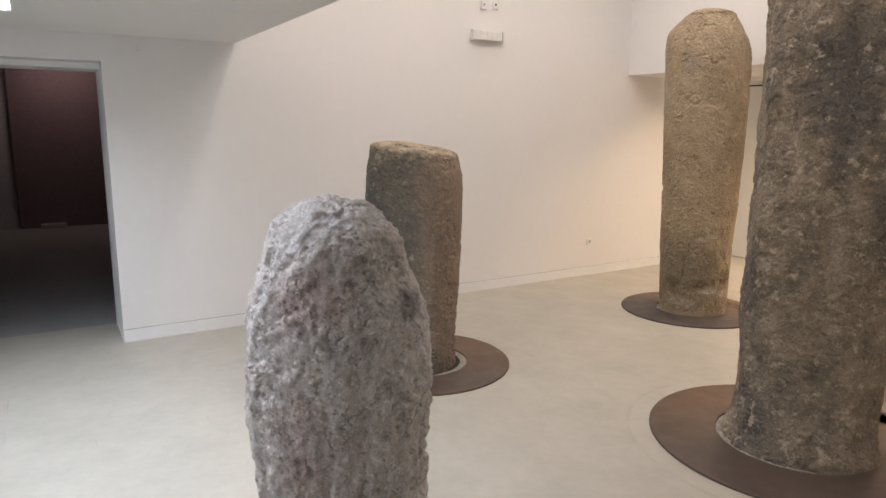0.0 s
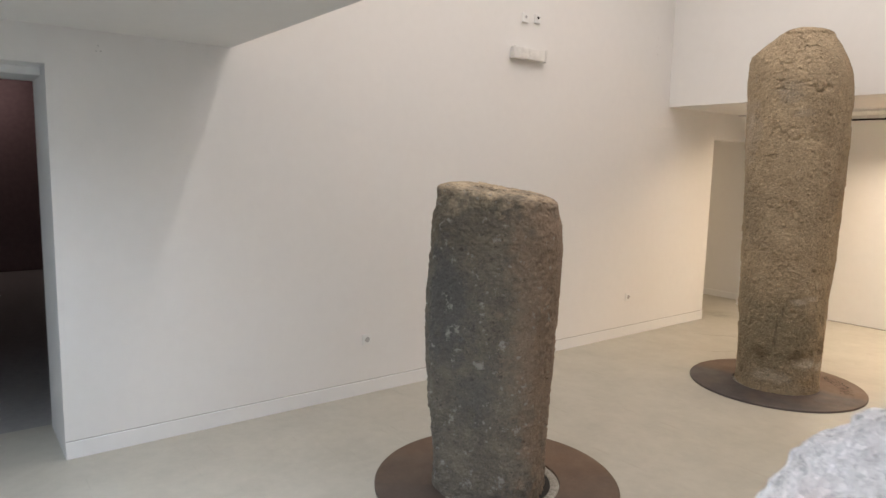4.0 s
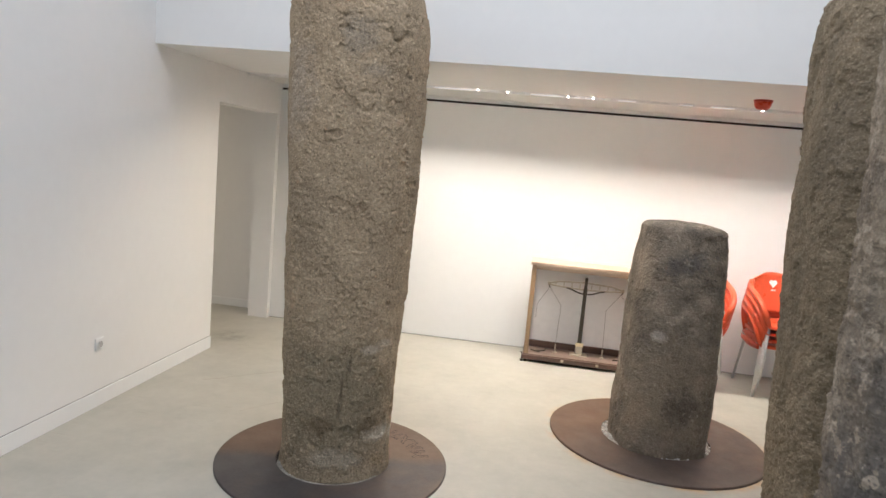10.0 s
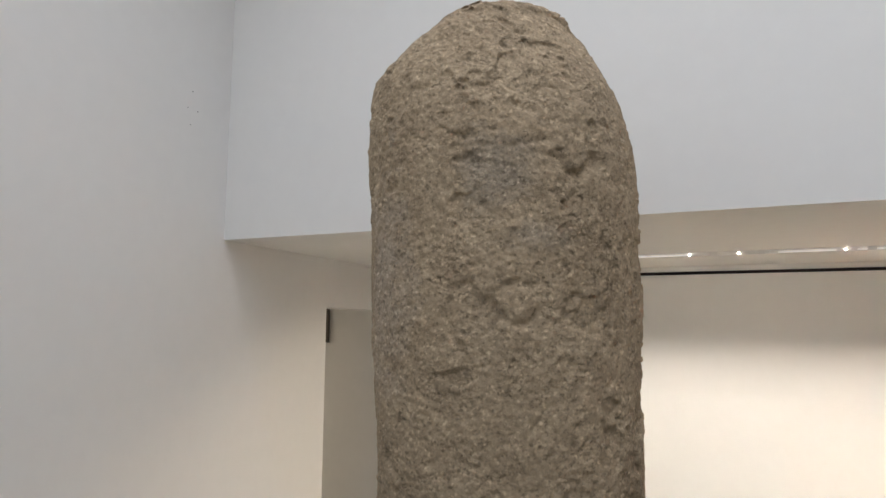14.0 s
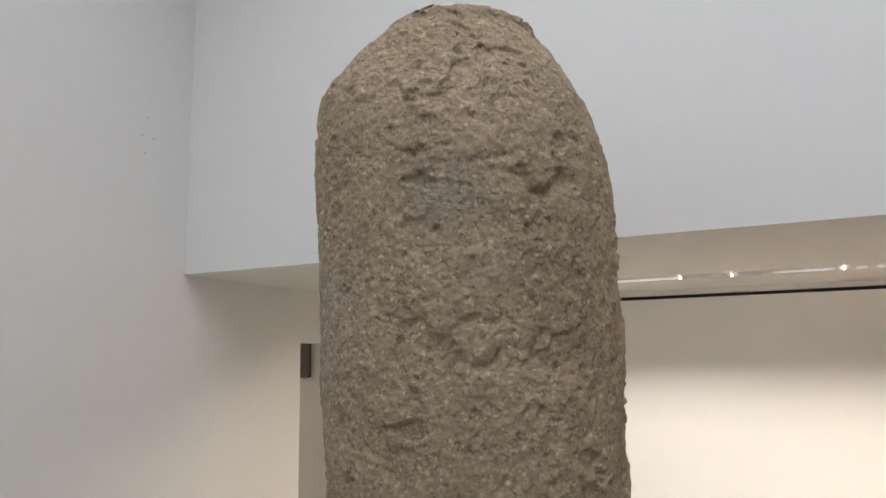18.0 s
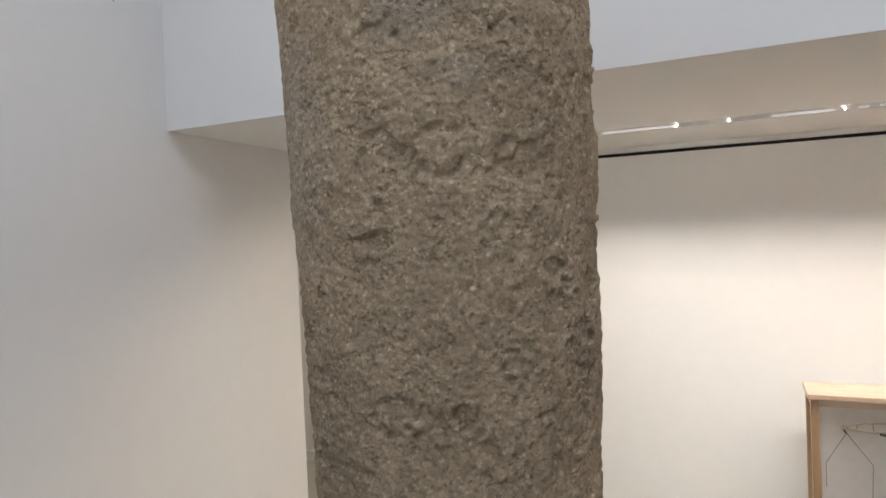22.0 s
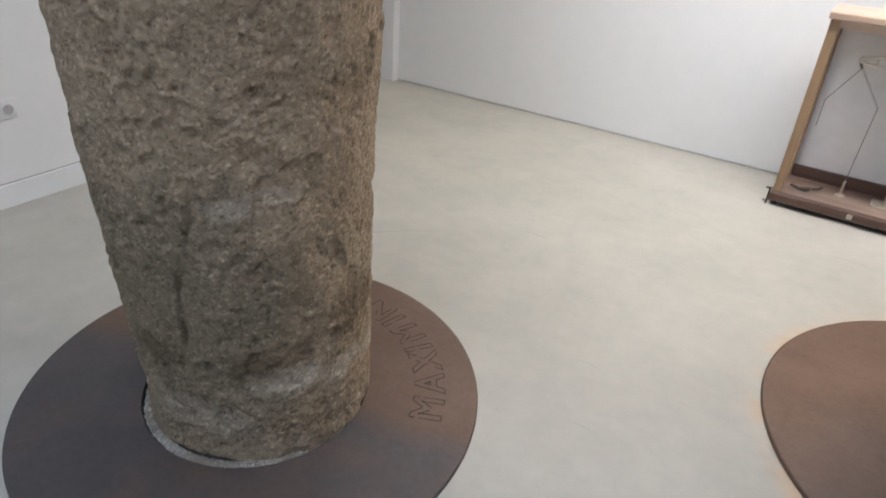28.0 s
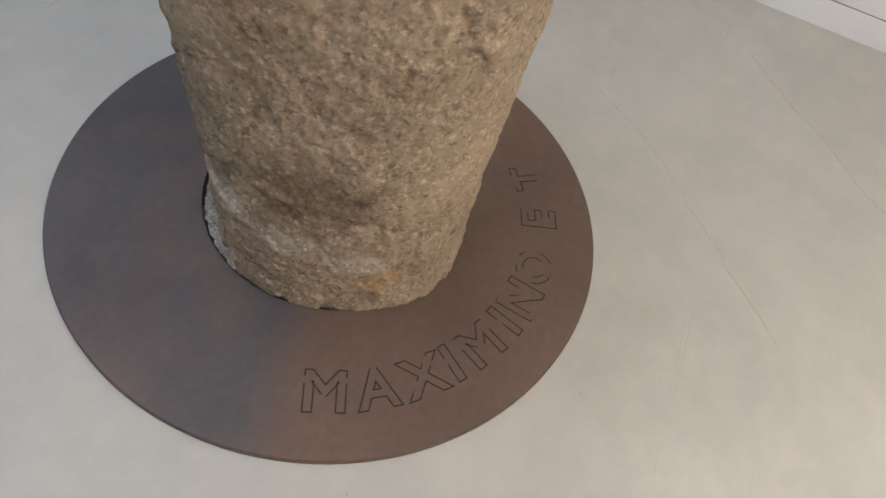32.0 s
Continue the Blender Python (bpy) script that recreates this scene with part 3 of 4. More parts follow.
BLACK_STAINED = granite("dark_stained_granite", (0.115, 0.103, 0.088), (0.168, 0.146, 0.118), (0.24, 0.205, 0.16), (0.19, 0.155, 0.115), 0.4, (0.31, 0.295, 0.265), (5, 2, 3), 0.605, (0.52, 0.66), 0.85,
                        (((-0.17, -0.27, 1.02), (0.20, 0.16, 0.40), (0.102, 0.099, 0.095), 0.8), ((0.0, -0.3, 0.60), (0.16, 0.14, 0.24), (0.115, 0.110, 0.102), 0.75), ((-0.02, -0.3, 1.40), (0.25, 0.1, 0.075), (0.12, 0.108, 0.092), 0.7),
                         # first two: warm light on the right flank, put into the colour
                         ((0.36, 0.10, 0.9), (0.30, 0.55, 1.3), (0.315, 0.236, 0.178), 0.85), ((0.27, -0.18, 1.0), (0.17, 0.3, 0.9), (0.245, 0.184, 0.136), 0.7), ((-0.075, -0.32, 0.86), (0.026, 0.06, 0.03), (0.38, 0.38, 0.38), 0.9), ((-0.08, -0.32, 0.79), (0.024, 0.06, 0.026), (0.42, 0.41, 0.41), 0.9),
                         ((-0.15, -0.29, 0.876), (0.02, 0.06, 0.035), (0.33, 0.32, 0.28), 0.9), ((-0.107, -0.31, 1.42), (0.035, 0.06, 0.035), (0.31, 0.30, 0.27), 0.8), ((0.093, -0.31, 0.62), (0.03, 0.06, 0.014), (0.52, 0.51, 0.49), 0.9),
                         # last one: the lit top, painted paler
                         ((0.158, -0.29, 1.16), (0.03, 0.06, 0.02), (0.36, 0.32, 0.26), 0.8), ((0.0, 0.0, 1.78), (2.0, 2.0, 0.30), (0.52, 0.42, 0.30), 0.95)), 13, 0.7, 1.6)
BUFF_GRANITE = granite("buff_granite", (0.278, 0.210, 0.136), (0.368, 0.284, 0.189), (0.455, 0.357, 0.241), (0.308, 0.240, 0.163), 0.6, None, (1, 8, 2), 0.66, (0.5, 0.66), 0.92,
                       (((-0.02, -0.315, 2.23), (0.10, 0.15, 0.13), BLUE_GREY, 0.45), ((0.065, -0.31, 2.09), (0.09, 0.12, 0.05), BLUE_GREY, 0.4), ((-0.235, -0.21, 2.36), (0.06, 0.1, 0.09), (0.25, 0.205, 0.155), 0.7),
                        ((-0.25, -0.2, 2.0), (0.12, 0.15, 0.35), (0.40, 0.335, 0.265), 0.6), ((-0.08, -0.18, 0.44), (0.46, 0.42, 0.52), (0.225, 0.184, 0.122), 0.75), ((0.06, -0.29, 0.46), (0.30, 0.24, 0.34), (0.205, 0.168, 0.112), 0.5), ((0.14, -0.27, 0.735), (0.085, 0.10, 0.026), WARM_GREY, 0.9), ((0.21, -0.22, 0.765), (0.06, 0.10, 0.026), WARM_GREY, 0.9),
                        # first three: shade inside the carved crack, painted as thin dark patches
                        ((0.045, -0.28, 0.65), (0.012, 0.06, 0.06), (0.08, 0.06, 0.04), 0.6), ((0.012, -0.29, 0.54), (0.010, 0.06, 0.08), (0.08, 0.06, 0.04), 0.6), ((0.002, -0.29, 0.42), (0.010, 0.06, 0.07), (0.08, 0.06, 0.04), 0.55), ((-0.1, -0.3, 0.32), (0.12, 0.14, 0.09), DARK_BROWN, 0.55),
                        ((0.175, -0.26, 0.33), (0.10, 0.14, 0.08), DARK_BROWN, 0.6), ((0.31, -0.03, 0.38), (0.2, 0.17, 0.085), DARK_BROWN, 0.65), ((-0.02, -0.3, 0.15), (0.2, 0.14, 0.06), (0.46, 0.39, 0.30), 0.5),
                        ((0.22, -0.20, 0.27), (0.11, 0.11, 0.055), PALE_BAND, 0.75), ((0.285, -0.07, 0.235), (0.10, 0.10, 0.045), PALE_BAND, 0.75), ((0.29, 0.06, 0.20), (0.10, 0.09, 0.04), PALE_BAND, 0.75), ((0.27, 0.12, 0.15), (0.1, 0.06, 0.05), (0.46, 0.30, 0.145), 0.7), ((0.2, -0.19, 0.12), (0.1, 0.08, 0.05), (0.34, 0.255, 0.155), 0.7)), 9, 0.8, 1.75)
DARK_GRANITE = granite("dark_granite", (0.11, 0.092, 0.072), (0.205, 0.17, 0.13), (0.345, 0.285, 0.215), (0.115, 0.098, 0.08), 0.45, (0.34, 0.29, 0.225), (9, 3, 4), 0.70, (0.5, 0.64), 0.9,
                       (((-0.05, -0.28, 0.42), (0.34, 0.24, 0.42), (0.235, 0.188, 0.132), 0.6), ((-0.155, -0.26, 0.78), (0.06, 0.08, 0.04), (0.42, 0.37, 0.31), 0.85), ((-0.04, -0.3, 1.22), (0.2, 0.1, 0.13), (0.115, 0.105, 0.094), 0.75), ((-0.25, -0.15, 1.2), (0.06, 0.12, 0.2), (0.33, 0.27, 0.20), 0.7),
                        ((0.05, -0.3, 0.35), (0.14, 0.1, 0.16), (0.10, 0.084, 0.068), 0.8), ((-0.2, -0.2, 0.25), (0.1, 0.14, 0.14), (0.28, 0.22, 0.155), 0.6)), 14, 0.6, 1.6)
LICHEN_GRANITE = granite("lichen_granite", (0.155, 0.13, 0.104), (0.295, 0.24, 0.18), (0.43, 0.355, 0.27), (0.135, 0.122, 0.112), 0.5, (0.48, 0.40, 0.31), (4, 6, 8), 0.575, (0.5, 0.63), 0.9, (), 16, 1.0, 1.8)
OLIVE_GRANITE = granite("olive_granite", (0.165, 0.13, 0.085), (0.25, 0.20, 0.135), (0.345, 0.28, 0.195), (0.19, 0.155, 0.11), 0.5, None, (6, 1, 9))


def worn_letters(p):
    """Shallow, worn tool marks on the side that faces the walk."""
    x, z = p[:, 0], p[:, 2]
    front = np.clip(-p[:, 1] / 0.12, 0, 1)
    ring = np.abs(np.hypot(x - 0.03, z - 1.94) - 0.046)
    d = 0.007 * np.exp(-(ring / 0.009) ** 2)
    ring = np.abs(np.hypot(x - 0.165, (z - 2.275) * 0.9) - 0.04)
    d = d + 0.009 * np.exp(-(ring / 0.010) ** 2) * (z < 2.28)
    ridge = np.abs((z - 1.70) + 0.75 * (x - 0.21)) / 0.012
    d = d - 0.006 * np.exp(-ridge ** 2) * np.exp(-((x - 0.22) / 0.08) ** 2)
    rng = np.random.RandomState(4)
    for k in range(26):
        cx, cz, a, l = rng.uniform(-0.22, 0.25), rng.uniform(1.15, 2.5), rng.choice([0.1, 1.2, 1.57, 2.0]) + rng.uniform(-0.25, 0.25), rng.uniform(0.03, 0.06)
        along, across = (x - cx) * math.cos(a) + (z - cz) * math.sin(a), -(x - cx) * math.sin(a) + (z - cz) * math.cos(a)
        d = d + 0.0045 * np.exp(-(across / 0.007) ** 2) * (1 / (1 + np.exp((np.abs(along) - l) / 0.008)))
    crack = np.abs(x - 0.01 - 0.9 * (z - 0.5) ** 2 - 0.10 * (z - 0.5) - 0.005 * np.sin(z * 47)) / 0.007
    d = d + 0.008 * np.exp(-crack ** 2) * (1 / (1 + np.exp((np.abs(z - 0.53) - 0.18) / 0.02)))
    return d * front


def groove(p):
    """A deep slanting groove under the top, a notch in the crown and a ledge on one flank."""
    x, z = p[:, 0], p[:, 2]
    front = np.clip(-p[:, 1] / 0.05, 0, 1)
    line = np.abs(x + 0.095 - 0.28 * (z - 1.46) - 0.012 * np.sin(z * 38)) / 0.017
    d = 0.034 * np.exp(-line ** 2) * (1 / (1 + np.exp((np.abs(z - 1.45) - 0.085) / 0.02))) * front
    d = d + 0.010 * np.exp(-((x - 0.015) / 0.03) ** 2) * np.clip((z - 1.48) / 0.06, 0, 1)
    d = d + 0.010 * np.clip((x - 0.06) / 0.12, 0, 1) * (1 / (1 + np.exp(-(z - 1.285) / 0.012))) * (1 / (1 + np.exp((z - 1.46) / 0.03)))
    rib = np.sin(np.arctan2(p[:, 0], -p[:, 1]) * 17 + 3 * np.sin(z * 5)) * 0.5 + 0.5
    return d + 0.006 * rib ** 3 * (1 / (1 + np.exp((z - 1.15) / 0.08)))


def flutes(p):
    """Shallow upright furrows, worn to different depths round the shaft."""
    turn = np.arctan2(p[:, 0], -p[:, 1])
    wave = np.sin(turn * 9 + 0.5 * np.sin(p[:, 2] * 2.1)) * 0.5 + 0.5
    worn = 0.5 + 0.5 * np.sin(turn * 2.0 + p[:, 2] * 1.3)
    return (0.004 + 0.012 * worn) * wave ** 4


stone("milestone", (3.888, 0.083, -0.02), [(0, 0.236, 0.236), (0.7, 0.232, 0.235), (1.04, 0.250, 0.250), (1.21, 0.240, 0.240), (1.30, 0.216, 0.214), (1.345, 0.195, 0.190)], 65, (0.145, 0.0, 0.0, 2.0),
      "grey pink rough granite stone with a rounded top", GREY_GRANITE, 1.0, 2.2, 300, 300, (0.013, 0.009, 0.006), 3, groove)
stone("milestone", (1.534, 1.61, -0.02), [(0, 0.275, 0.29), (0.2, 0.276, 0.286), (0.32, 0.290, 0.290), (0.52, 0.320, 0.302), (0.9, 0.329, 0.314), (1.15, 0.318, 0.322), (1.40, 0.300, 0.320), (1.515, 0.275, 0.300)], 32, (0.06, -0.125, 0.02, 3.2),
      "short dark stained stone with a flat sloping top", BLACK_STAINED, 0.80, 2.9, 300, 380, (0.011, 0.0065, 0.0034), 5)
stone("milestone", (1.590, 4.573, -0.02), [(0, 0.297, 0.297), (0.05, 0.292, 0.292), (0.12, 0.287, 0.288), (0.3, 0.293, 0.290), (0.67, 0.308, 0.305), (0.92, 0.311, 0.315), (1.22, 0.322, 0.321), (1.52, 0.331, 0.331), (1.92, 0.350, 0.338), (2.1, 0.356, 0.338), (2.3, 0.366, 0.333), (2.38, 0.368, 0.318), (2.46, 0.362, 0.295), (2.52, 0.352, 0.262), (2.57, 0.335, 0.236), (2.61, 0.32, 0.215), (2.65, 0.30, 0.185)], 17, (0.06, 0.0, 0.0, 2.4),
      "tall buff granite stone with worn carving", BUFF_GRANITE, 0.985, 2.3, 520, 760, (0.006, 0.0066, 0.0024), 7, worn_letters, (0.0, -0.014), (-0.36, 2.515, 0.70, 0.13))
stone("milestone", (3.44, 5.50, -0.02), [(0, 0.270, 0.305), (0.4, 0.270, 0.302), (0.8, 0.270, 0.298), (1.22, 0.262, 0.285), (1.385, 0.240, 0.262)], 10, (0.078, -0.02, 0.0, 3.0),
      "short dark stone with a rounded flat top", DARK_GRANITE, 0.95, 3.0, 300, 340, (0.011, 0.0042, 0.0010), 9)
stone("milestone", (3.643, 2.822, -0.02), [(0, 0.388, 0.40), (0.06, 0.376, 0.396), (0.13, 0.345, 0.375), (0.25, 0.330, 0.365), (0.8, 0.328, 0.362), (1.8, 0.328, 0.378), (2.5, 0.352, 0.40)], 30, (0.15, 0.0, 0.0, 2.2),
      "tall dark stone column speckled with pale lichen", LICHEN_GRANITE, 0.94, 2.3, 300, 460, (0.014, 0.007, 0.003), 11, flutes)
stone("milestone", (4.03, 4.10, -0.02), [(0, 0.335, 0.345), (0.45, 0.362, 0.36), (0.95, 0.395, 0.38), (1.55, 0.425, 0.39), (2.25, 0.440, 0.39), (2.40, 0.435, 0.38), (2.44, 0.415, 0.365)], 0, (0.04, -0.01, 0.0, 4.5),
      "tall olive brown granite stone with a flat top", OLIVE_GRANITE, 0.85, 3.0, 260, 400, (0.012, 0.006, 0.003), 13)

# ---- steel plates round the foot of each stone ----


def disc_plate(r0, r1, thick=0.014):
    bm = bmesh.new()
    steps = 120
    rings = []
    for r, z in ((r0, 0), (r0, thick - 0.001), (r0 + 0.001, thick), (r1 - 0.003, thick), (r1, thick - 0.003), (r1, 0)):
        rings.append([bm.verts.new((r * math.cos(a), r * math.sin(a), z)) for a in (2 * math.pi * k / steps for k in range(steps))])
    for a, b in zip(rings, rings[1:] + rings[:1]):
        for k in range(steps):
            bm.faces.new((a[k], a[(k + 1) % steps], b[(k + 1) % steps], b[k]))
    bmesh.ops.recalc_face_normals(bm, faces=bm.faces[:])
    return bm


def mortar_ring(r0, r1, seed, height=0.012, a0=0, a1=360):
    """Crumbled mortar in the gap, all round or along an arc that thins out at its ends."""
    bm = bmesh.new()
    rng = np.random.RandomState(seed)
    whole = a1 - a0 == 360
    steps, rows = 110, []
    for j, f in enumerate((0.0, 0.25, 0.5, 0.75, 1.0)):
        row = []
        for k in range(steps):
            u = k / (steps if whole else steps - 1)
            a = radians(a0 + (a1 - a0) * u)
            fade = 1.0 if whole else min(1.0, 8 * min(u, 1 - u)) * rng.uniform(0.7, 1.0)
            r = r0 + (r1 - r0) * f * (0.35 + 0.65 * fade)
            row.append(bm.verts.new((r * math.cos(a), r * math.sin(a), 0.001 + (0.15 + 0.85 * fade) * height * math.sin(math.pi * (0.15 + 0.7 * f)) * rng.uniform(0.3, 1.0))))
        rows.append(row)
    for a, b in zip(rows, rows[1:]):
        for k in range(steps if whole else steps - 1):
            bm.faces.new((a[k], b[k], b[(k + 1) % steps], a[(k + 1) % steps]))
    bmesh.ops.recalc_face_normals(bm, faces=bm.faces[:])
    return bm


BROWN_STEEL = patina_steel("brown_steel", (0.15, 0.095, 0.064), (0.105, 0.08, 0.068), 40, 0.3)
TWO_TONE_STEEL = patina_steel("two_tone_steel", (0.140, 0.093, 0.065), (0.086, 0.076, 0.074), 13.3, 0.045)


def plate(x, y, r, hole, label, steel, seed=1, arc=(0, 360), wide=0.05):
    e = tagged(empty("floor_plate", x, y, 0), label, "floor plate", "steel plates", "thing")
    part("disc", disc_plate(hole, r), steel, e)
    part("recess", lathe([(hole - 0.001, 0.001), (hole - 0.001, 0.003)], 64), GAP, e, "dark gap round the stone")
    part("mortar_ring", mortar_ring(hole - wide, hole - 0.003, seed, 0.011, *arc), MORTAR, e, "pale crumbled mortar", True)
    return e


plate(1.534, 1.666, 0.638, 0.335, "round brown steel plate set round a short stone", BROWN_STEEL, 2)
lettered = plate(1.59, 4.553, 0.625, 0.308, "round brown steel plate with cut lettering round the tall stone", TWO_TONE_STEEL, 3, (-172, 5), 0.03)
gravel_plate = plate(3.457, 5.552, 0.682, 0.345, "round brown steel plate with white pebbles in its gap", BROWN_STEEL, 4)
plate(3.633, 2.822, 0.757, 0.40, "large round brown steel plate round a lichened stone", BROWN_STEEL, 5)
plate(4.037, 4.10, 0.714, 0.42, "round brown steel plate round an olive stone", BROWN_STEEL, 6)
plate(3.888, 0.083, 0.60, 0.29, "round brown steel plate round a grey stone", BROWN_STEEL, 7)

# dark recess, lettering and pebbles of the plates


def letter_outline(char, high, wear):
    """The outline of one letter as a thin line with worn gaps, standing on y = 0 and centred on x = 0."""
    data = bpy.data.curves.new("letter", "FONT")
    data.body, data.size, data.fill_mode, data.bevel_depth, data.bevel_resolution, data.resolution_u = char, 1.0, "NONE", 0.011, 0, 3
    data.offset = 0.028
    ob = new("letter", data)
    bpy.context.view_layer.update()
    me = bpy.data.meshes.new_from_object(ob.evaluated_get(bpy.context.evaluated_depsgraph_get()))
    bpy.data.objects.remove(ob)
    bpy.data.curves.remove(data)
    bm = bmesh.new()
    bm.from_mesh(me)
    bpy.data.meshes.remove(me)
    xs, ys = [v.co.x for v in bm.verts], [v.co.y for v in bm.verts]
    bmesh.ops.subdivide_edges(bm, edges=[g for g in bm.edges if g.calc_length() > 0.12], cuts=5)
    gone = []
    for f in bm.faces:
        c = f.calc_center_median()
        if math.sin(c.x * 9.1 + ord(char)) * math.sin(c.y * 8.3 + 2 * ord(char)) > wear:
            gone.append(f)
    bmesh.ops.delete(bm, geom=gone, context="FACES")
    k = high / (max(ys) - min(ys))
    for v in bm.verts:
        v.co = ((v.co.x - (min(xs) + max(xs)) / 2) * k, (v.co.y - min(ys)) * k, v.co.z * k * 0.5)
    return bm


def letter_on_plate(parent, bm, angle, name="letter"):
    a = radians(angle)
    m = Matrix(((-math.sin(a), -math.cos(a), 0, 0.532 * math.cos(a)), (math.cos(a), -math.sin(a), 0, 0.532 * math.sin(a)), (0, 0, 1, 0.0144), (0, 0, 0, 1)))
    bmesh.ops.transform(bm, matrix=m, verts=bm.verts[:])
    part(name, bm, CUT, parent)


for char, angle, wear in (("M", 25.2, 0.75), ("A", 37.3, 0.6), ("X", 48.8, 0.65), ("I", 56.7, 0.7), ("M", 66.0, 0.5), ("I", 75.7, 0.6), ("N", 84.3, 0.4), ("O", 95.5, 0.2), ("E", 113, 0.45), ("T", 128, 0.3)):
    letter_on_plate(lettered.children[0], letter_outline(char, 0.090, wear), angle)


def pebbles(parent, r0, r1, count, seed):
    rng = random.Random(seed)
    bm = bmesh.new()
    for k in range(count):
        a, r = rng.uniform(0, 2 * math.pi), rng.uniform(r0, r1)
        s = rng.uniform(0.005, 0.011)
        m = Matrix.Translation((r * math.cos(a), r * math.sin(a), 0.006 + rng.uniform(0, 0.006))) @ Euler((rng.uniform(0, 3), rng.uniform(0, 3), rng.uniform(0, 3))).to_matrix().to_4x4() @ Matrix.Diagonal((s, s * rng.uniform(0.6, 1), s * 0.6, 1))
        bmesh.ops.create_icosphere(bm, subdivisions=1, radius=1, matrix=m)
    ob = part("pebbles", bm, PEBBLE, parent, "white pebbles")
    ob["kind"] = "stuff"


pebbles(gravel_plate, 0.27, 0.34, 460, 5)

# hairline cracks in the floor


def hairline(points, seed):
    rng = random.Random(seed)
    line = [p + Vector((rng.uniform(-0.006, 0.006), rng.uniform(-0.006, 0.006), 0)) for p in smooth_curve([(x, y, 0.0) for x, y in points], 9)]
    bm = bmesh.new()
    rows = []
    for k, p in enumerate(line):
        d = (line[min(k + 1, len(line) - 1)] - line[max(k - 1, 0)]).normalized()
        w = Vector((-d.y, d.x, 0)) * rng.uniform(0.0002, 0.0009)
        rows.append([bm.verts.new(q) for q in (p - w, p + w, p + w + Vector((0, 0, 0.0006)), p - w + Vector((0, 0, 0.0006)))])
    for a, c in zip(rows, rows[1:]):
        for k in range(4):
            bm.faces.new((a[k], a[(k + 1) % 4], c[(k + 1) % 4], c[k]))
    bmesh.ops.recalc_face_normals(bm, faces=bm.faces[:])
    part("crack", bm, CRACK, floor, "fine brown hairline crack")


CRACK = plain("crack_dirt", (0.39, 0.355, 0.29), 0.8)
hairline([(0.335, 5.42), (0.50, 5.56), (0.67, 5.735), (0.80, 5.84), (0.88, 5.98)], 1)
hairline([(0.80, 4.97), (0.963, 5.198), (1.15, 5.37), (1.446, 5.632)], 2)

# ---- fittings on the long white wall ----


def wall_socket(y, z):
    e = tagged(empty("wall_socket", 0, y, z, 90), "white square power socket on the white wall", "socket", "wall sockets", "thing")
    cover = part("cover", box(-0.037, 0.037, -0.010, -0.0005, -0.039, 0.039, 0.004), PLASTIC, e)
    bm = lathe([(0.0205, 0), (0.0225, 0.003), (0.0225, 0.004), (0.020, 0.004)], 28)
    bmesh.ops.transform(bm, matrix=pose(0, -0.0125, 0, 90), verts=bm.verts[:])
    part("rim", bm, PLASTIC, cover)
    bm = lathe([(0.0195, 0), (0.0195, 0.002)], 28)
    bmesh.ops.transform(bm, matrix=pose(0, -0.0150, 0, 90), verts=bm.verts[:])
    part("well", bm, HOLE, cover, "dark round well")
    return e


wall_socket(1.781, 0.402)
wall_socket(4.760, 0.394)

e = tagged(empty("emergency_light", 0.0, 3.257, 2.547, 90), "translucent white emergency light box on the white wall", "emergency light", kind="thing")
part("base", box(-0.175, 0.175, -0.022, -0.0005, -0.042, 0.042, 0.004), PLASTIC, e)
part("diffuser", box(-0.168, 0.168, -0.056, -0.0225, -0.046, 0.046, 0.01, segments=3), plain("opal_diffuser", (0.75, 0.735, 0.71), 0.3), e, "greyish opal diffuser")
for s in (-1, 1):
    part("end_cap", box(s * 0.1775 - 0.009, s * 0.1775 + 0.009, -0.058, -0.0228, -0.048, 0.048, 0.004), plain("clear_end", (0.70, 0.685, 0.66), 0.3), e)
for y, z in ((3.226, 2.832), (3.362, 2.843)):
    e = tagged(empty("wall_sensor", 0.0, y, z, 90), "small white sensor with a dark eye on the wall", "sensor", "wall sensors", "thing")
    housing = part("housing", box(-0.032, 0.032, -0.018, -0.0005, -0.038, 0.038, 0.006), PLASTIC, e)
    bm = lathe([(0.011, 0), (0.010, 0.004), (0.005, 0.007)], 16)
    bmesh.ops.transform(bm, matrix=pose(0, -0.0182, 0.006, 90), verts=bm.verts[:])
    part("eye", bm, CUT if y > 3.3 else HOLE, housing, "dark round eye")


def plug_hole(y, z, r=0.0035):
    bm = lathe([(r, 0), (r * 0.9, 0.0012)], 10)
    tagged(link_mesh("screw_hole", bm, HOLE, matrix=pose(0.0004, y, z, 0, 90, 0)), "small filled screw hole in the white wall", "screw hole", "screw holes", "thing")


for y, z in ((4.989, 2.821), (5.013, 2.902), (5.048, 2.820), (5.010, 2.750), (0.119, 2.211), (0.130, 2.238), (0.142, 2.212)):
    plug_hole(y, z)

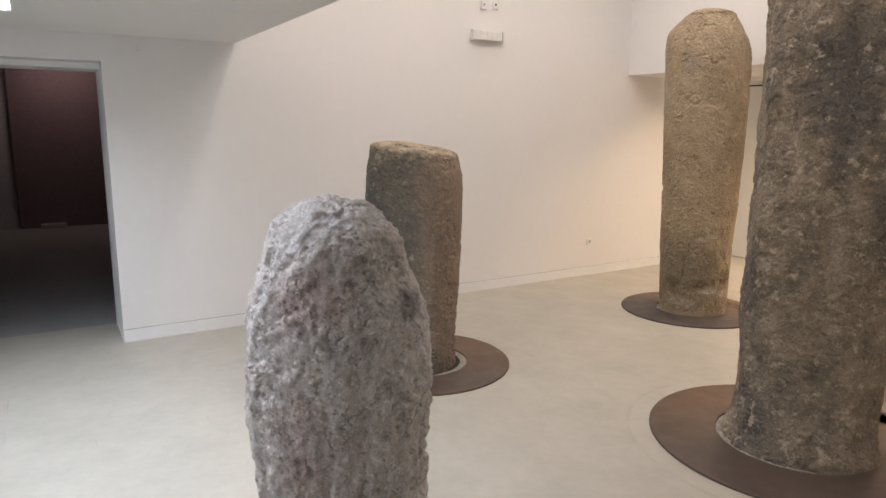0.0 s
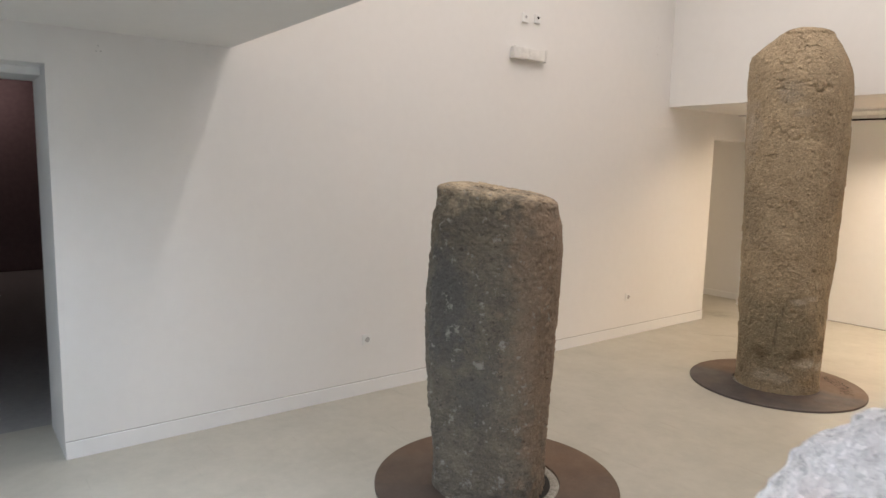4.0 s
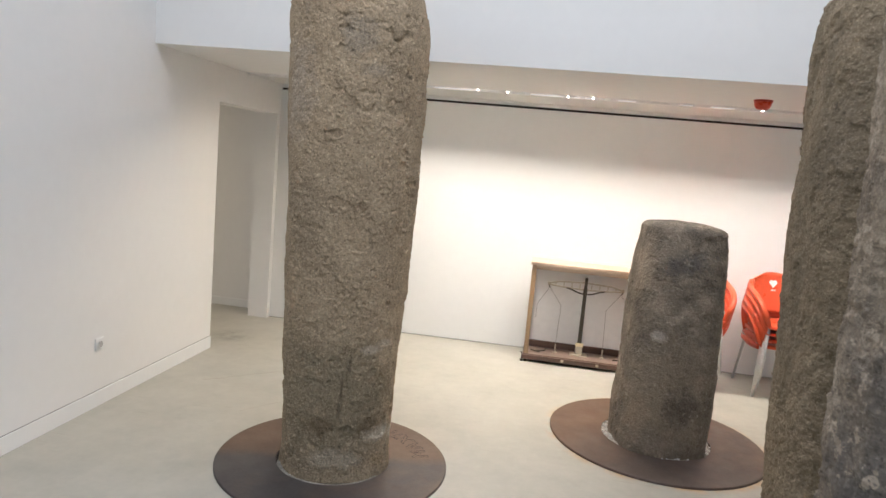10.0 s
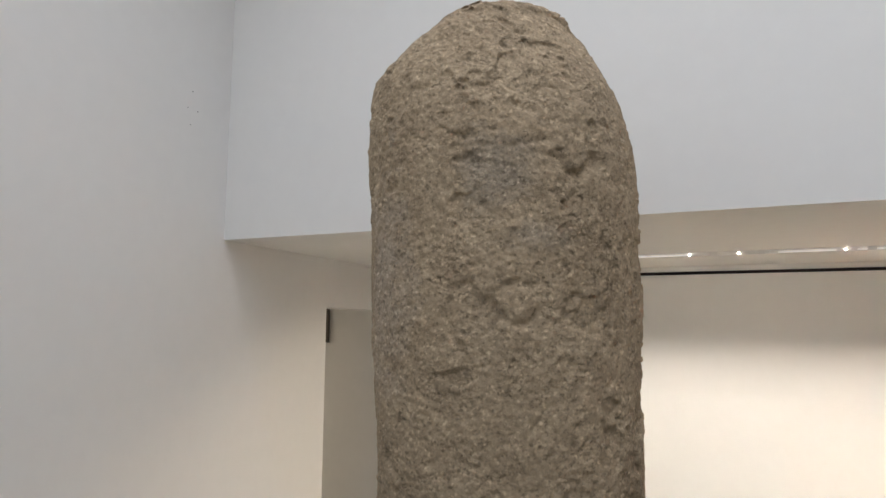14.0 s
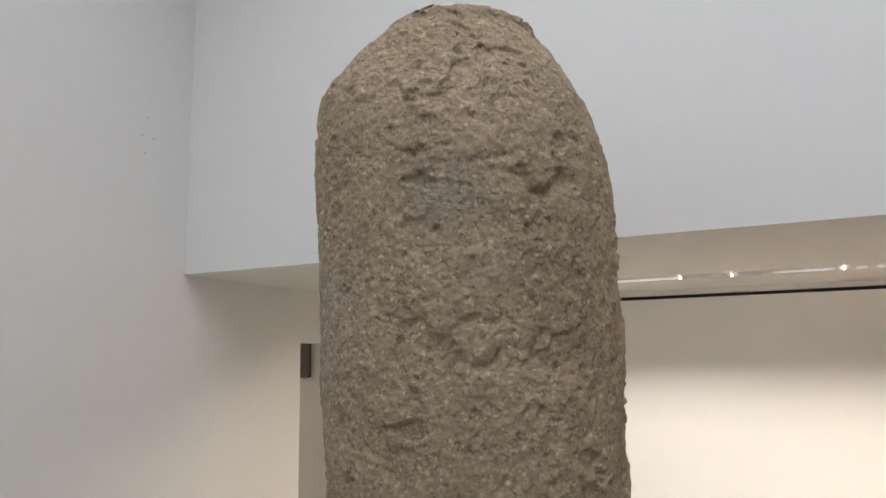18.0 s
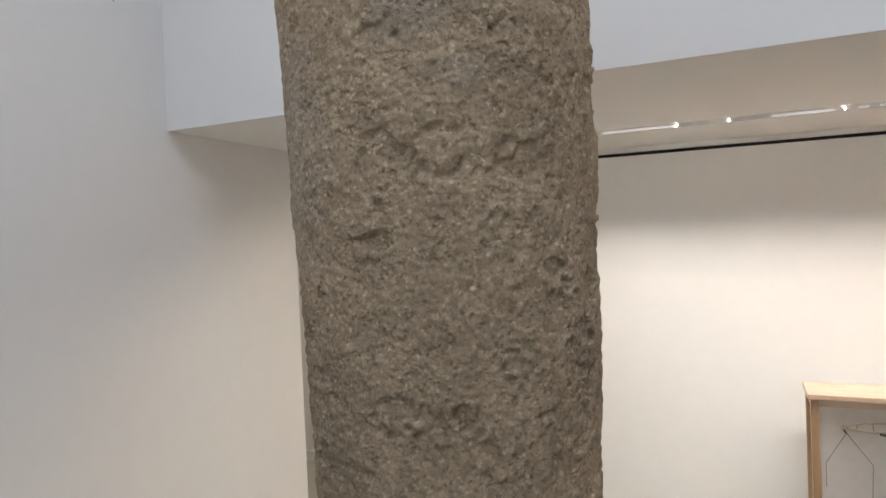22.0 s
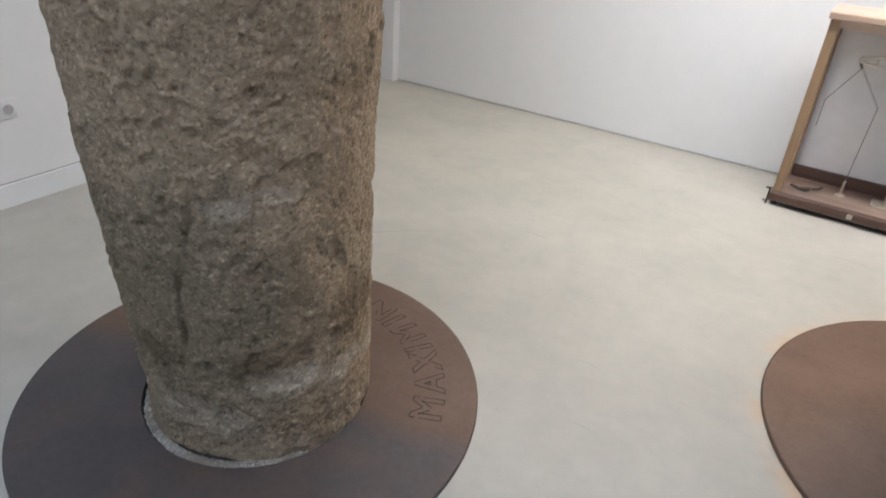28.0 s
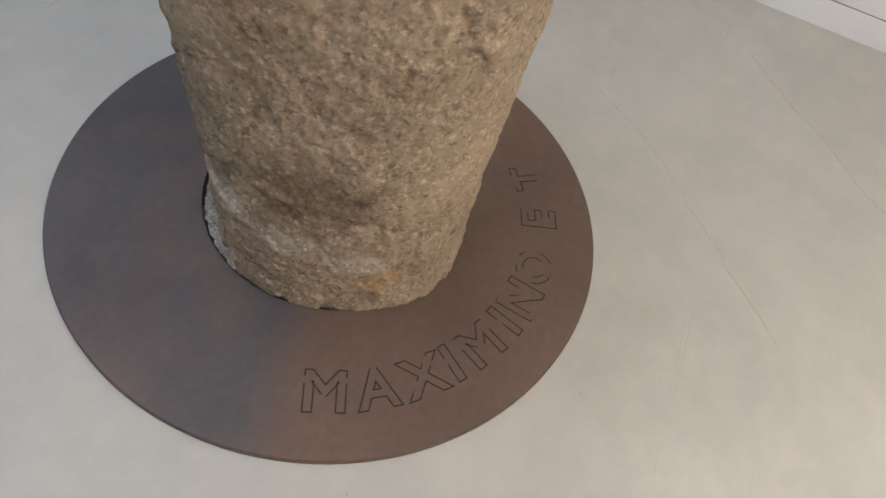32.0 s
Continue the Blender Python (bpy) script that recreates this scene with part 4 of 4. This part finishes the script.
# ---- ceiling fittings ----


def louvre_lamp(x0, x1):
    e = tagged(empty("ceiling_lamp", (x0 + x1) / 2, (LY0 + LY1) / 2, NEAR_Z), "lit louvred fluorescent lamp recessed in the white ceiling", "ceiling lamp", "louvred ceiling lamps", "thing")
    h, w = (x1 - x0) / 2, (LY1 - LY0) / 2
    bm = box(-h, h, -w, -w + 0.012, -0.004, 0.05)
    box(-h, h, w - 0.012, w, -0.004, 0.05, bm=bm)
    box(-h, -h + 0.012, -w + 0.012, w - 0.012, -0.004, 0.05, bm=bm)
    box(h - 0.012, h, -w + 0.012, w - 0.012, -0.004, 0.05, bm=bm)
    part("frame", bm, PLASTIC, e)
    part("reflector", box(-h + 0.012, h - 0.012, -w + 0.012, w - 0.012, 0.048, 0.052), ALU, e)
    part("tube", tube([(-h + 0.03, 0, 0.036), (h - 0.03, 0, 0.036)], 0.008, 10), glow("tube_light", (0.93, 0.97, 1.0), 22), e, "lit white tube", True)
    slat = None
    for k in range(62):
        x = -h + 0.04 + k * (2 * h - 0.08) / 61
        if slat is None:
            slat = part("louvre", box(-0.002, 0.002, -w + 0.014, w - 0.014, 0.0, 0.022, 0.0006), ALU, e)
            slat.matrix_basis = pose(x, 0, 0)
        else:
            o = slat.copy()
            scene.collection.objects.link(o)
            o.matrix_basis = pose(x, 0, 0)


louvre_lamp(*LAMPS[0])

e = tagged(empty("lighting_rail", 2.6, 6.595, FAR_Z), "aluminium lighting rail with small bright lamps in the ceiling", "lighting rail", kind="thing")
for y in (-0.05, 0.042):
    part("lip", box(-2.58, 2.2, y, y + 0.012, -0.006, 0.0, 0.001), ALU, e)
part("rail", box(-2.58, 2.2, -0.0395, -0.012, 0.004, 0.018, 0.002), ALU, e, "bright aluminium rail")
part("profile", box(-2.58, 2.2, -0.0645, -0.0505, -0.021, 0.0, 0.002), plain("satin_aluminium", (0.82, 0.81, 0.80), 0.5, 0.15), e, "satin aluminium edge profile")
for k, x in enumerate((-0.635, -0.40, 0.07, 0.26, 1.5)):
    bm = bmesh.new()
    bmesh.ops.create_uvsphere(bm, u_segments=12, v_segments=8, radius=0.0036, matrix=Matrix.Translation((x, -0.066, -0.012)))
    part("lamp", bm, glow("rail_lamp", (1.0, 0.84, 0.64), 60) if k == 0 else bpy.data.materials["rail_lamp"], e, "tiny lit lamp", True)

# glints of the aluminium, added as short glowing strips
for x0, x1 in ((-0.99, -0.63), (-0.22, 0.03), (0.12, 0.16), (0.20, 0.24), (0.45, 0.58), (0.90, 1.0), (1.13, 1.30)):
    part("light_strip", box(x0, x1, -0.0665, -0.065, -0.015, -0.010), bpy.data.materials.get("rail_glint") or glow("rail_glint", (1.0, 0.93, 0.82), 0.75), e, "short glowing strip added as a glint on the rail")

e = tagged(empty("alarm_beacon", 3.945, 6.0, FAR_Z), "red half-round alarm beacon under the white ceiling", "alarm beacon", kind="thing")
bm = lathe([(0.030, -0.062), (0.044, -0.052), (0.053, -0.034), (0.056, -0.012)], 28)
part("dome", bm, BEACON, e, "", True)
part("base", lathe([(0.058, -0.012), (0.060, -0.010), (0.060, 0.0)], 28), plain("beacon_base", (0.45, 0.05, 0.03), 0.4), e)

# ---- balance in its glazed case, by the back wall ----
e = tagged(empty("balance_case", 3.012, 7.06, 0), "oak display case with a mahogany base on the floor", "display case", kind="thing")
W, D, H = 0.480, 0.145, 0.89
part("top_board", box(-W - 0.012, W + 0.012, -D - 0.012, D, H - 0.028, H, 0.004), OAK, e, "pale oak top board")
for sx in (-1, 1):
    for sy in (-1, 1):
        x, y = sx * (W - 0.019), sy * (D - 0.019)
        part("post", box(x - 0.019, x + 0.019, y - 0.019, y + 0.019, 0.075, H - 0.028, 0.003), OAK_UP, e)
for y in (-D + 0.012, D - 0.012):
    part("rail", box(-W + 0.038, W - 0.038, y - 0.011, y + 0.011, H - 0.062, H - 0.0285, 0.002), OAK, e)
for sx in (-1, 1):
    x = sx * (W - 0.012)
    part("rail", box(x - 0.011, x + 0.011, -D + 0.038, D - 0.038, H - 0.062, H - 0.0285, 0.002), OAK_UP, e)
case_base = part("base", box(-W - 0.008, W + 0.008, -D - 0.01, D + 0.004, 0.022, 0.062, 0.006), MAHOGANY, e, "dark mahogany base")
part("floor_board", box(-W, W, -D, D, 0.0625, 0.075, 0.002), wood("red_brown_board", (0.17, 0.115, 0.085), (0.28, 0.20, 0.155), 1.0, 0.35), e, "red brown floor board")
part("back_rail", box(-W + 0.038, W - 0.038, D - 0.03, D - 0.012, 0.0755, 0.135, 0.003), MAHOGANY, e)
# added panel; its colour imitates the slightly shaded wall behind the open case
part("back_panel", box(-W + 0.038, W - 0.038, D - 0.011, D - 0.005, 0.0755, H - 0.063), WALL_TONE, e, "added panel in the tone of the shaded wall behind")
for sx in (-1, 1):
    for sy in (-1, 1):
        bm = lathe([(0.014, 0), (0.016, 0.004), (0.010, 0.012), (0.006, 0.022)], 14)
        bmesh.ops.transform(bm, matrix=Matrix.Translation((sx * (W - 0.02), sy * (D - 0.02), 0)), verts=bm.verts[:])
        part("foot", bm, IRON, case_base)
bm = tube([(-W - 0.012, -D - 0.002, 0.0), (-W - 0.012, -D - 0.002, 0.085)], 0.004, 8)
merge(bm, box(-W - 0.03, -W - 0.006, -D - 0.008, -D + 0.004, 0.012, 0.018, 0.002))
merge(bm, box(-W - 0.03, -W - 0.006, -D - 0.008, -D + 0.004, 0.078, 0.084, 0.002))
part("levelling_screw", bm, IRON, e, "black levelling screw")
for x in (-0.14, 0.16):
    part("catch", box(x - 0.012, x + 0.012, -D - 0.016, -D - 0.0105, 0.034, 0.058, 0.002), BRASS, case_base, "small brass catch")

b = tagged(empty("balance", 3.012, 7.06, 0.075), "old laboratory balance with a black pillar and pale beam", "balance", kind="thing")
part("foot_plate", box(-0.075, 0.075, -0.05, 0.05, 0, 0.012, 0.003), BRASS, b, "dull brass foot plate")
foot_block = part("foot_block", box(-0.03, 0.03, -0.022, 0.022, 0.0125, 0.105, 0.006), BRASS, b)
part("label_block", box(-0.034, 0.034, -0.03, -0.0225, 0.085, 0.118, 0.002), IVORY, foot_block, "ivory coloured block")
part("pillar", lathe([(0.020, 0.106), (0.018, 0.14), (0.0155, 0.55), (0.018, 0.565), (0.018, 0.60), (0.013, 0.615), (0.013, 0.70), (0.007, 0.705)], 18), IRON, b, "dark bronze-brown pillar", True)
arm = smooth_curve([(-0.165, -0.018, 0.598), (-0.12, -0.018, 0.588), (-0.06, -0.018, 0.566), (0, -0.018, 0.558), (0.06, -0.018, 0.566), (0.12, -0.018, 0.588), (0.165, -0.018, 0.598)])
part("arrest_arm", tube(arm, 0.007, 8), IRON, b, "black curved arm", True)
bm = tube([(-0.315, 0, 0.622), (-0.23, 0, 0.645), (0, 0, 0.657), (0.23, 0, 0.645), (0.315, 0, 0.622)], 0.0065, 8)
tube([(-0.315, 0, 0.610), (-0.2, 0, 0.600), (0, 0, 0.592), (0.2, 0, 0.600), (0.315, 0, 0.610)], 0.0065, 8, bm)
for x in (-0.26, -0.19, -0.12, -0.05, 0.05, 0.12, 0.19, 0.26):
    tube([(x, 0, 0.600), (x, 0, 0.642)], 0.004, 6, bm)
for s in (-1, 1):
    box(s * 0.315 - 0.016, s * 0.315 + 0.016, -0.009, 0.009, 0.606, 0.632, 0.003, bm=bm)
part("beam", bm, BRASS, b, "pale brass open beam")
for s in (-1, 1):
    bm = tube(smooth_curve([(s * 0.318, 0, 0.632), (s * 0.326, 0, 0.618), (s * 0.318, 0, 0.600), (s * 0.308, 0, 0.585)]), 0.005, 8)
    hook = part("hook", bm, IRON, b, "black hook")
    bm = tube([(s * 0.308, 0, 0.587), (s * 0.405, 0, 0.425), (s * 0.405, 0, 0.30)], 0.0018, 6)
    tube([(s * 0.308, 0, 0.587), (s * 0.195, 0, 0.43), (s * 0.207, 0, 0.075)], 0.0018, 6, bm)
    part("wire", bm, plain("thin_wire", (0.22, 0.19, 0.16), 0.5, 0.6) if s < 0 else bpy.data.materials["thin_wire"], hook)
    part("stop", lathe([(0.022, 0.0), (0.020, 0.006), (0.006, 0.012), (0.006, 0.075)], 16), BRASS, b).matrix_basis = pose(s * 0.207, 0, 0)
for x, y, r in ((-0.33, -0.03, 20), (-0.38, -0.06, -35), (0.34, -0.04, 15)):
    bm = tube([(-0.045, 0, 0.008), (0.03, 0, 0.010), (0.05, 0.012, 0.018)], 0.006, 8)
    tagged(link_mesh("metal_clamp", bm, IRON, matrix=pose(3.012 + x, 7.06 + y, 0.0752, 0, 0, r)), "small black iron clamp lying in the case", "clamp", "loose clamps", "thing")

# ---- stacked chairs ----


def sheet(rows, thick):
    """A curved panel through rows of points, with thickness."""
    bm = bmesh.new()
    grid = [[bm.verts.new(p) for p in row] for row in rows]
    for a, c in zip(grid, grid[1:]):
        for k in range(len(a) - 1):
            bm.faces.new((a[k], a[k + 1], c[k + 1], c[k]))
    bmesh.ops.recalc_face_normals(bm, faces=bm.faces[:])
    bmesh.ops.solidify(bm, geom=bm.faces[:], thickness=thick)
    return bm


def armchair(m, label):
    e = tagged(new("armchair"), label, "chair", "stacked chairs", "thing")
    e.empty_display_size = 0.1
    rows = []
    for j in range(11):
        v = j / 10
        y = -0.235 + 0.42 * v
        w = 0.215 + 0.012 * math.sin(math.pi * v)
        z = 0.440 - 0.022 * math.sin(math.pi * min(1, v * 1.1)) - 0.03 * max(0, 0.12 - v) / 0.12 - 0.008 * v
        rows.append([(w * (k / 6 - 1), y, z + 0.016 * (k / 6 - 1) ** 4) for k in range(13)])
    part("seat", sheet(rows, 0.006), RED, e, "", True)
    rows = []
    for j in range(13):
        v = j / 12
        z = 0.475 + 0.335 * v
        w = (0.235 + 0.02 * math.sin(math.pi * v)) * (1 - max(0, v - 0.72) ** 2 * 5.2)
        rows.append([(w * (k / 7 - 1), 0.185 + 0.10 * v - 0.05 * (k / 7 - 1) ** 2, z - 0.03 * v * abs(k / 7 - 1) ** 3) for k in range(15)])
    backrest = part("backrest", sheet(rows, 0.006), RED, e, "", True)
    for s in (-1, 1):
        line = smooth_curve([(s * 0.232, 0.20, 0.735), (s * 0.262, 0.10, 0.690), (s * 0.272, -0.06, 0.655), (s * 0.268, -0.17, 0.600), (s * 0.250, -0.215, 0.520), (s * 0.222, -0.20, 0.430)], 5)
        bm = tube(line, 0.017, 10)
        for q in bm.verts:
            q.co.x += (q.co.x - s * 0.26) * 0.55
        part("armrest", bm, RED, e, "", True)
        part("side_panel", sheet([[(s * 0.218, -0.20 + 0.40 * k / 8, 0.425 - 0.035 * t - 0.02 * math.sin(k / 8 * math.pi) * t) for k in range(9)] for t in (0, 0.5, 1)], 0.005), RED, e, "", True)
        part("leg", tube([(s * 0.19, -0.185, 0.425), (s * 0.225, -0.235, 0.0)], 0.017, 10, taper=0.72), LEG, e, "pale grey leg", True)
        part("leg", tube([(s * 0.185, 0.165, 0.43), (s * 0.22, 0.245, 0.0)], 0.017, 10, taper=0.72), LEG, e, "pale grey leg", True)
    # plain white print on the backrest
    bm = bmesh.new()
    for sx in (-1, 1):
        bmesh.ops.create_circle(bm, cap_ends=True, radius=0.021, segments=20, matrix=Matrix.Translation((sx * 0.015, 0, 0.012)))
    pts = [bm.verts.new(p) for p in ((-0.034, 0, 0.0025), (0.034, 0, 0.0025), (0.0, 0, -0.036))]
    bm.faces.new(pts)
    for v in bm.verts:
        if v.co.z == 0.012 or abs(v.co.y) > 0:
            v.co = (v.co.x, 0, 0.012 + v.co.y)
    for v in bm.verts:
        v.co = (v.co.x, 0.249 + v.co.z * 0.298, 0.715 + v.co.z * 0.95)
    part("print", bm, WHITE_PRINT, backrest, "white printed mark")
    part("print_bar", box(-0.02, 0.02, 0.2315, 0.2328, 0.654, 0.668), WHITE_PRINT, backrest, "short white printed bar")
    for child in e.children:
        child.scale.x = 0.93
    e.matrix_basis = m
    return e


first = armchair(pose(4.605, 7.02, 0, 0, 0, 4), "stacked orange-red plastic armchair with pale grey legs")
for k in range(1, 4):
    copy_thing(first, pose(4.605 + 0.004 * k, 7.02 - 0.016 * k, 0.056 * k, 0, 0, 4 + 0.6 * k))
for k in range(4):
    copy_thing(first, pose(3.92 + 0.003 * k, 7.02 - 0.016 * k, 0.056 * k, 0, 0, -5 + 0.5 * k))

# a scuff high on the bulkhead, and a low pale strip at the foot of the dark red panel
line = [Vector((2.838 + 0.027 * math.cos(radians(a)), far_edge(2.84) - 0.0006, 2.885 + 0.02 * math.sin(radians(a)))) for a in range(195, 336, 14)]
tagged(link_mesh("wall_scuff", tube(line, 0.0016, 6), plain("grey_scuff", (0.42, 0.42, 0.42), 0.8)), "thin grey curved scuff on the white bulkhead", "scuff", kind="thing")
tagged(link_mesh("floor_strip", box(-7.1, -6.95, -0.62, -0.25, 0.0, 0.07, 0.01), plain("pale_strip", (0.42, 0.36, 0.34), 0.6)), "low pale box on the floor of the dark room", "box", kind="thing")
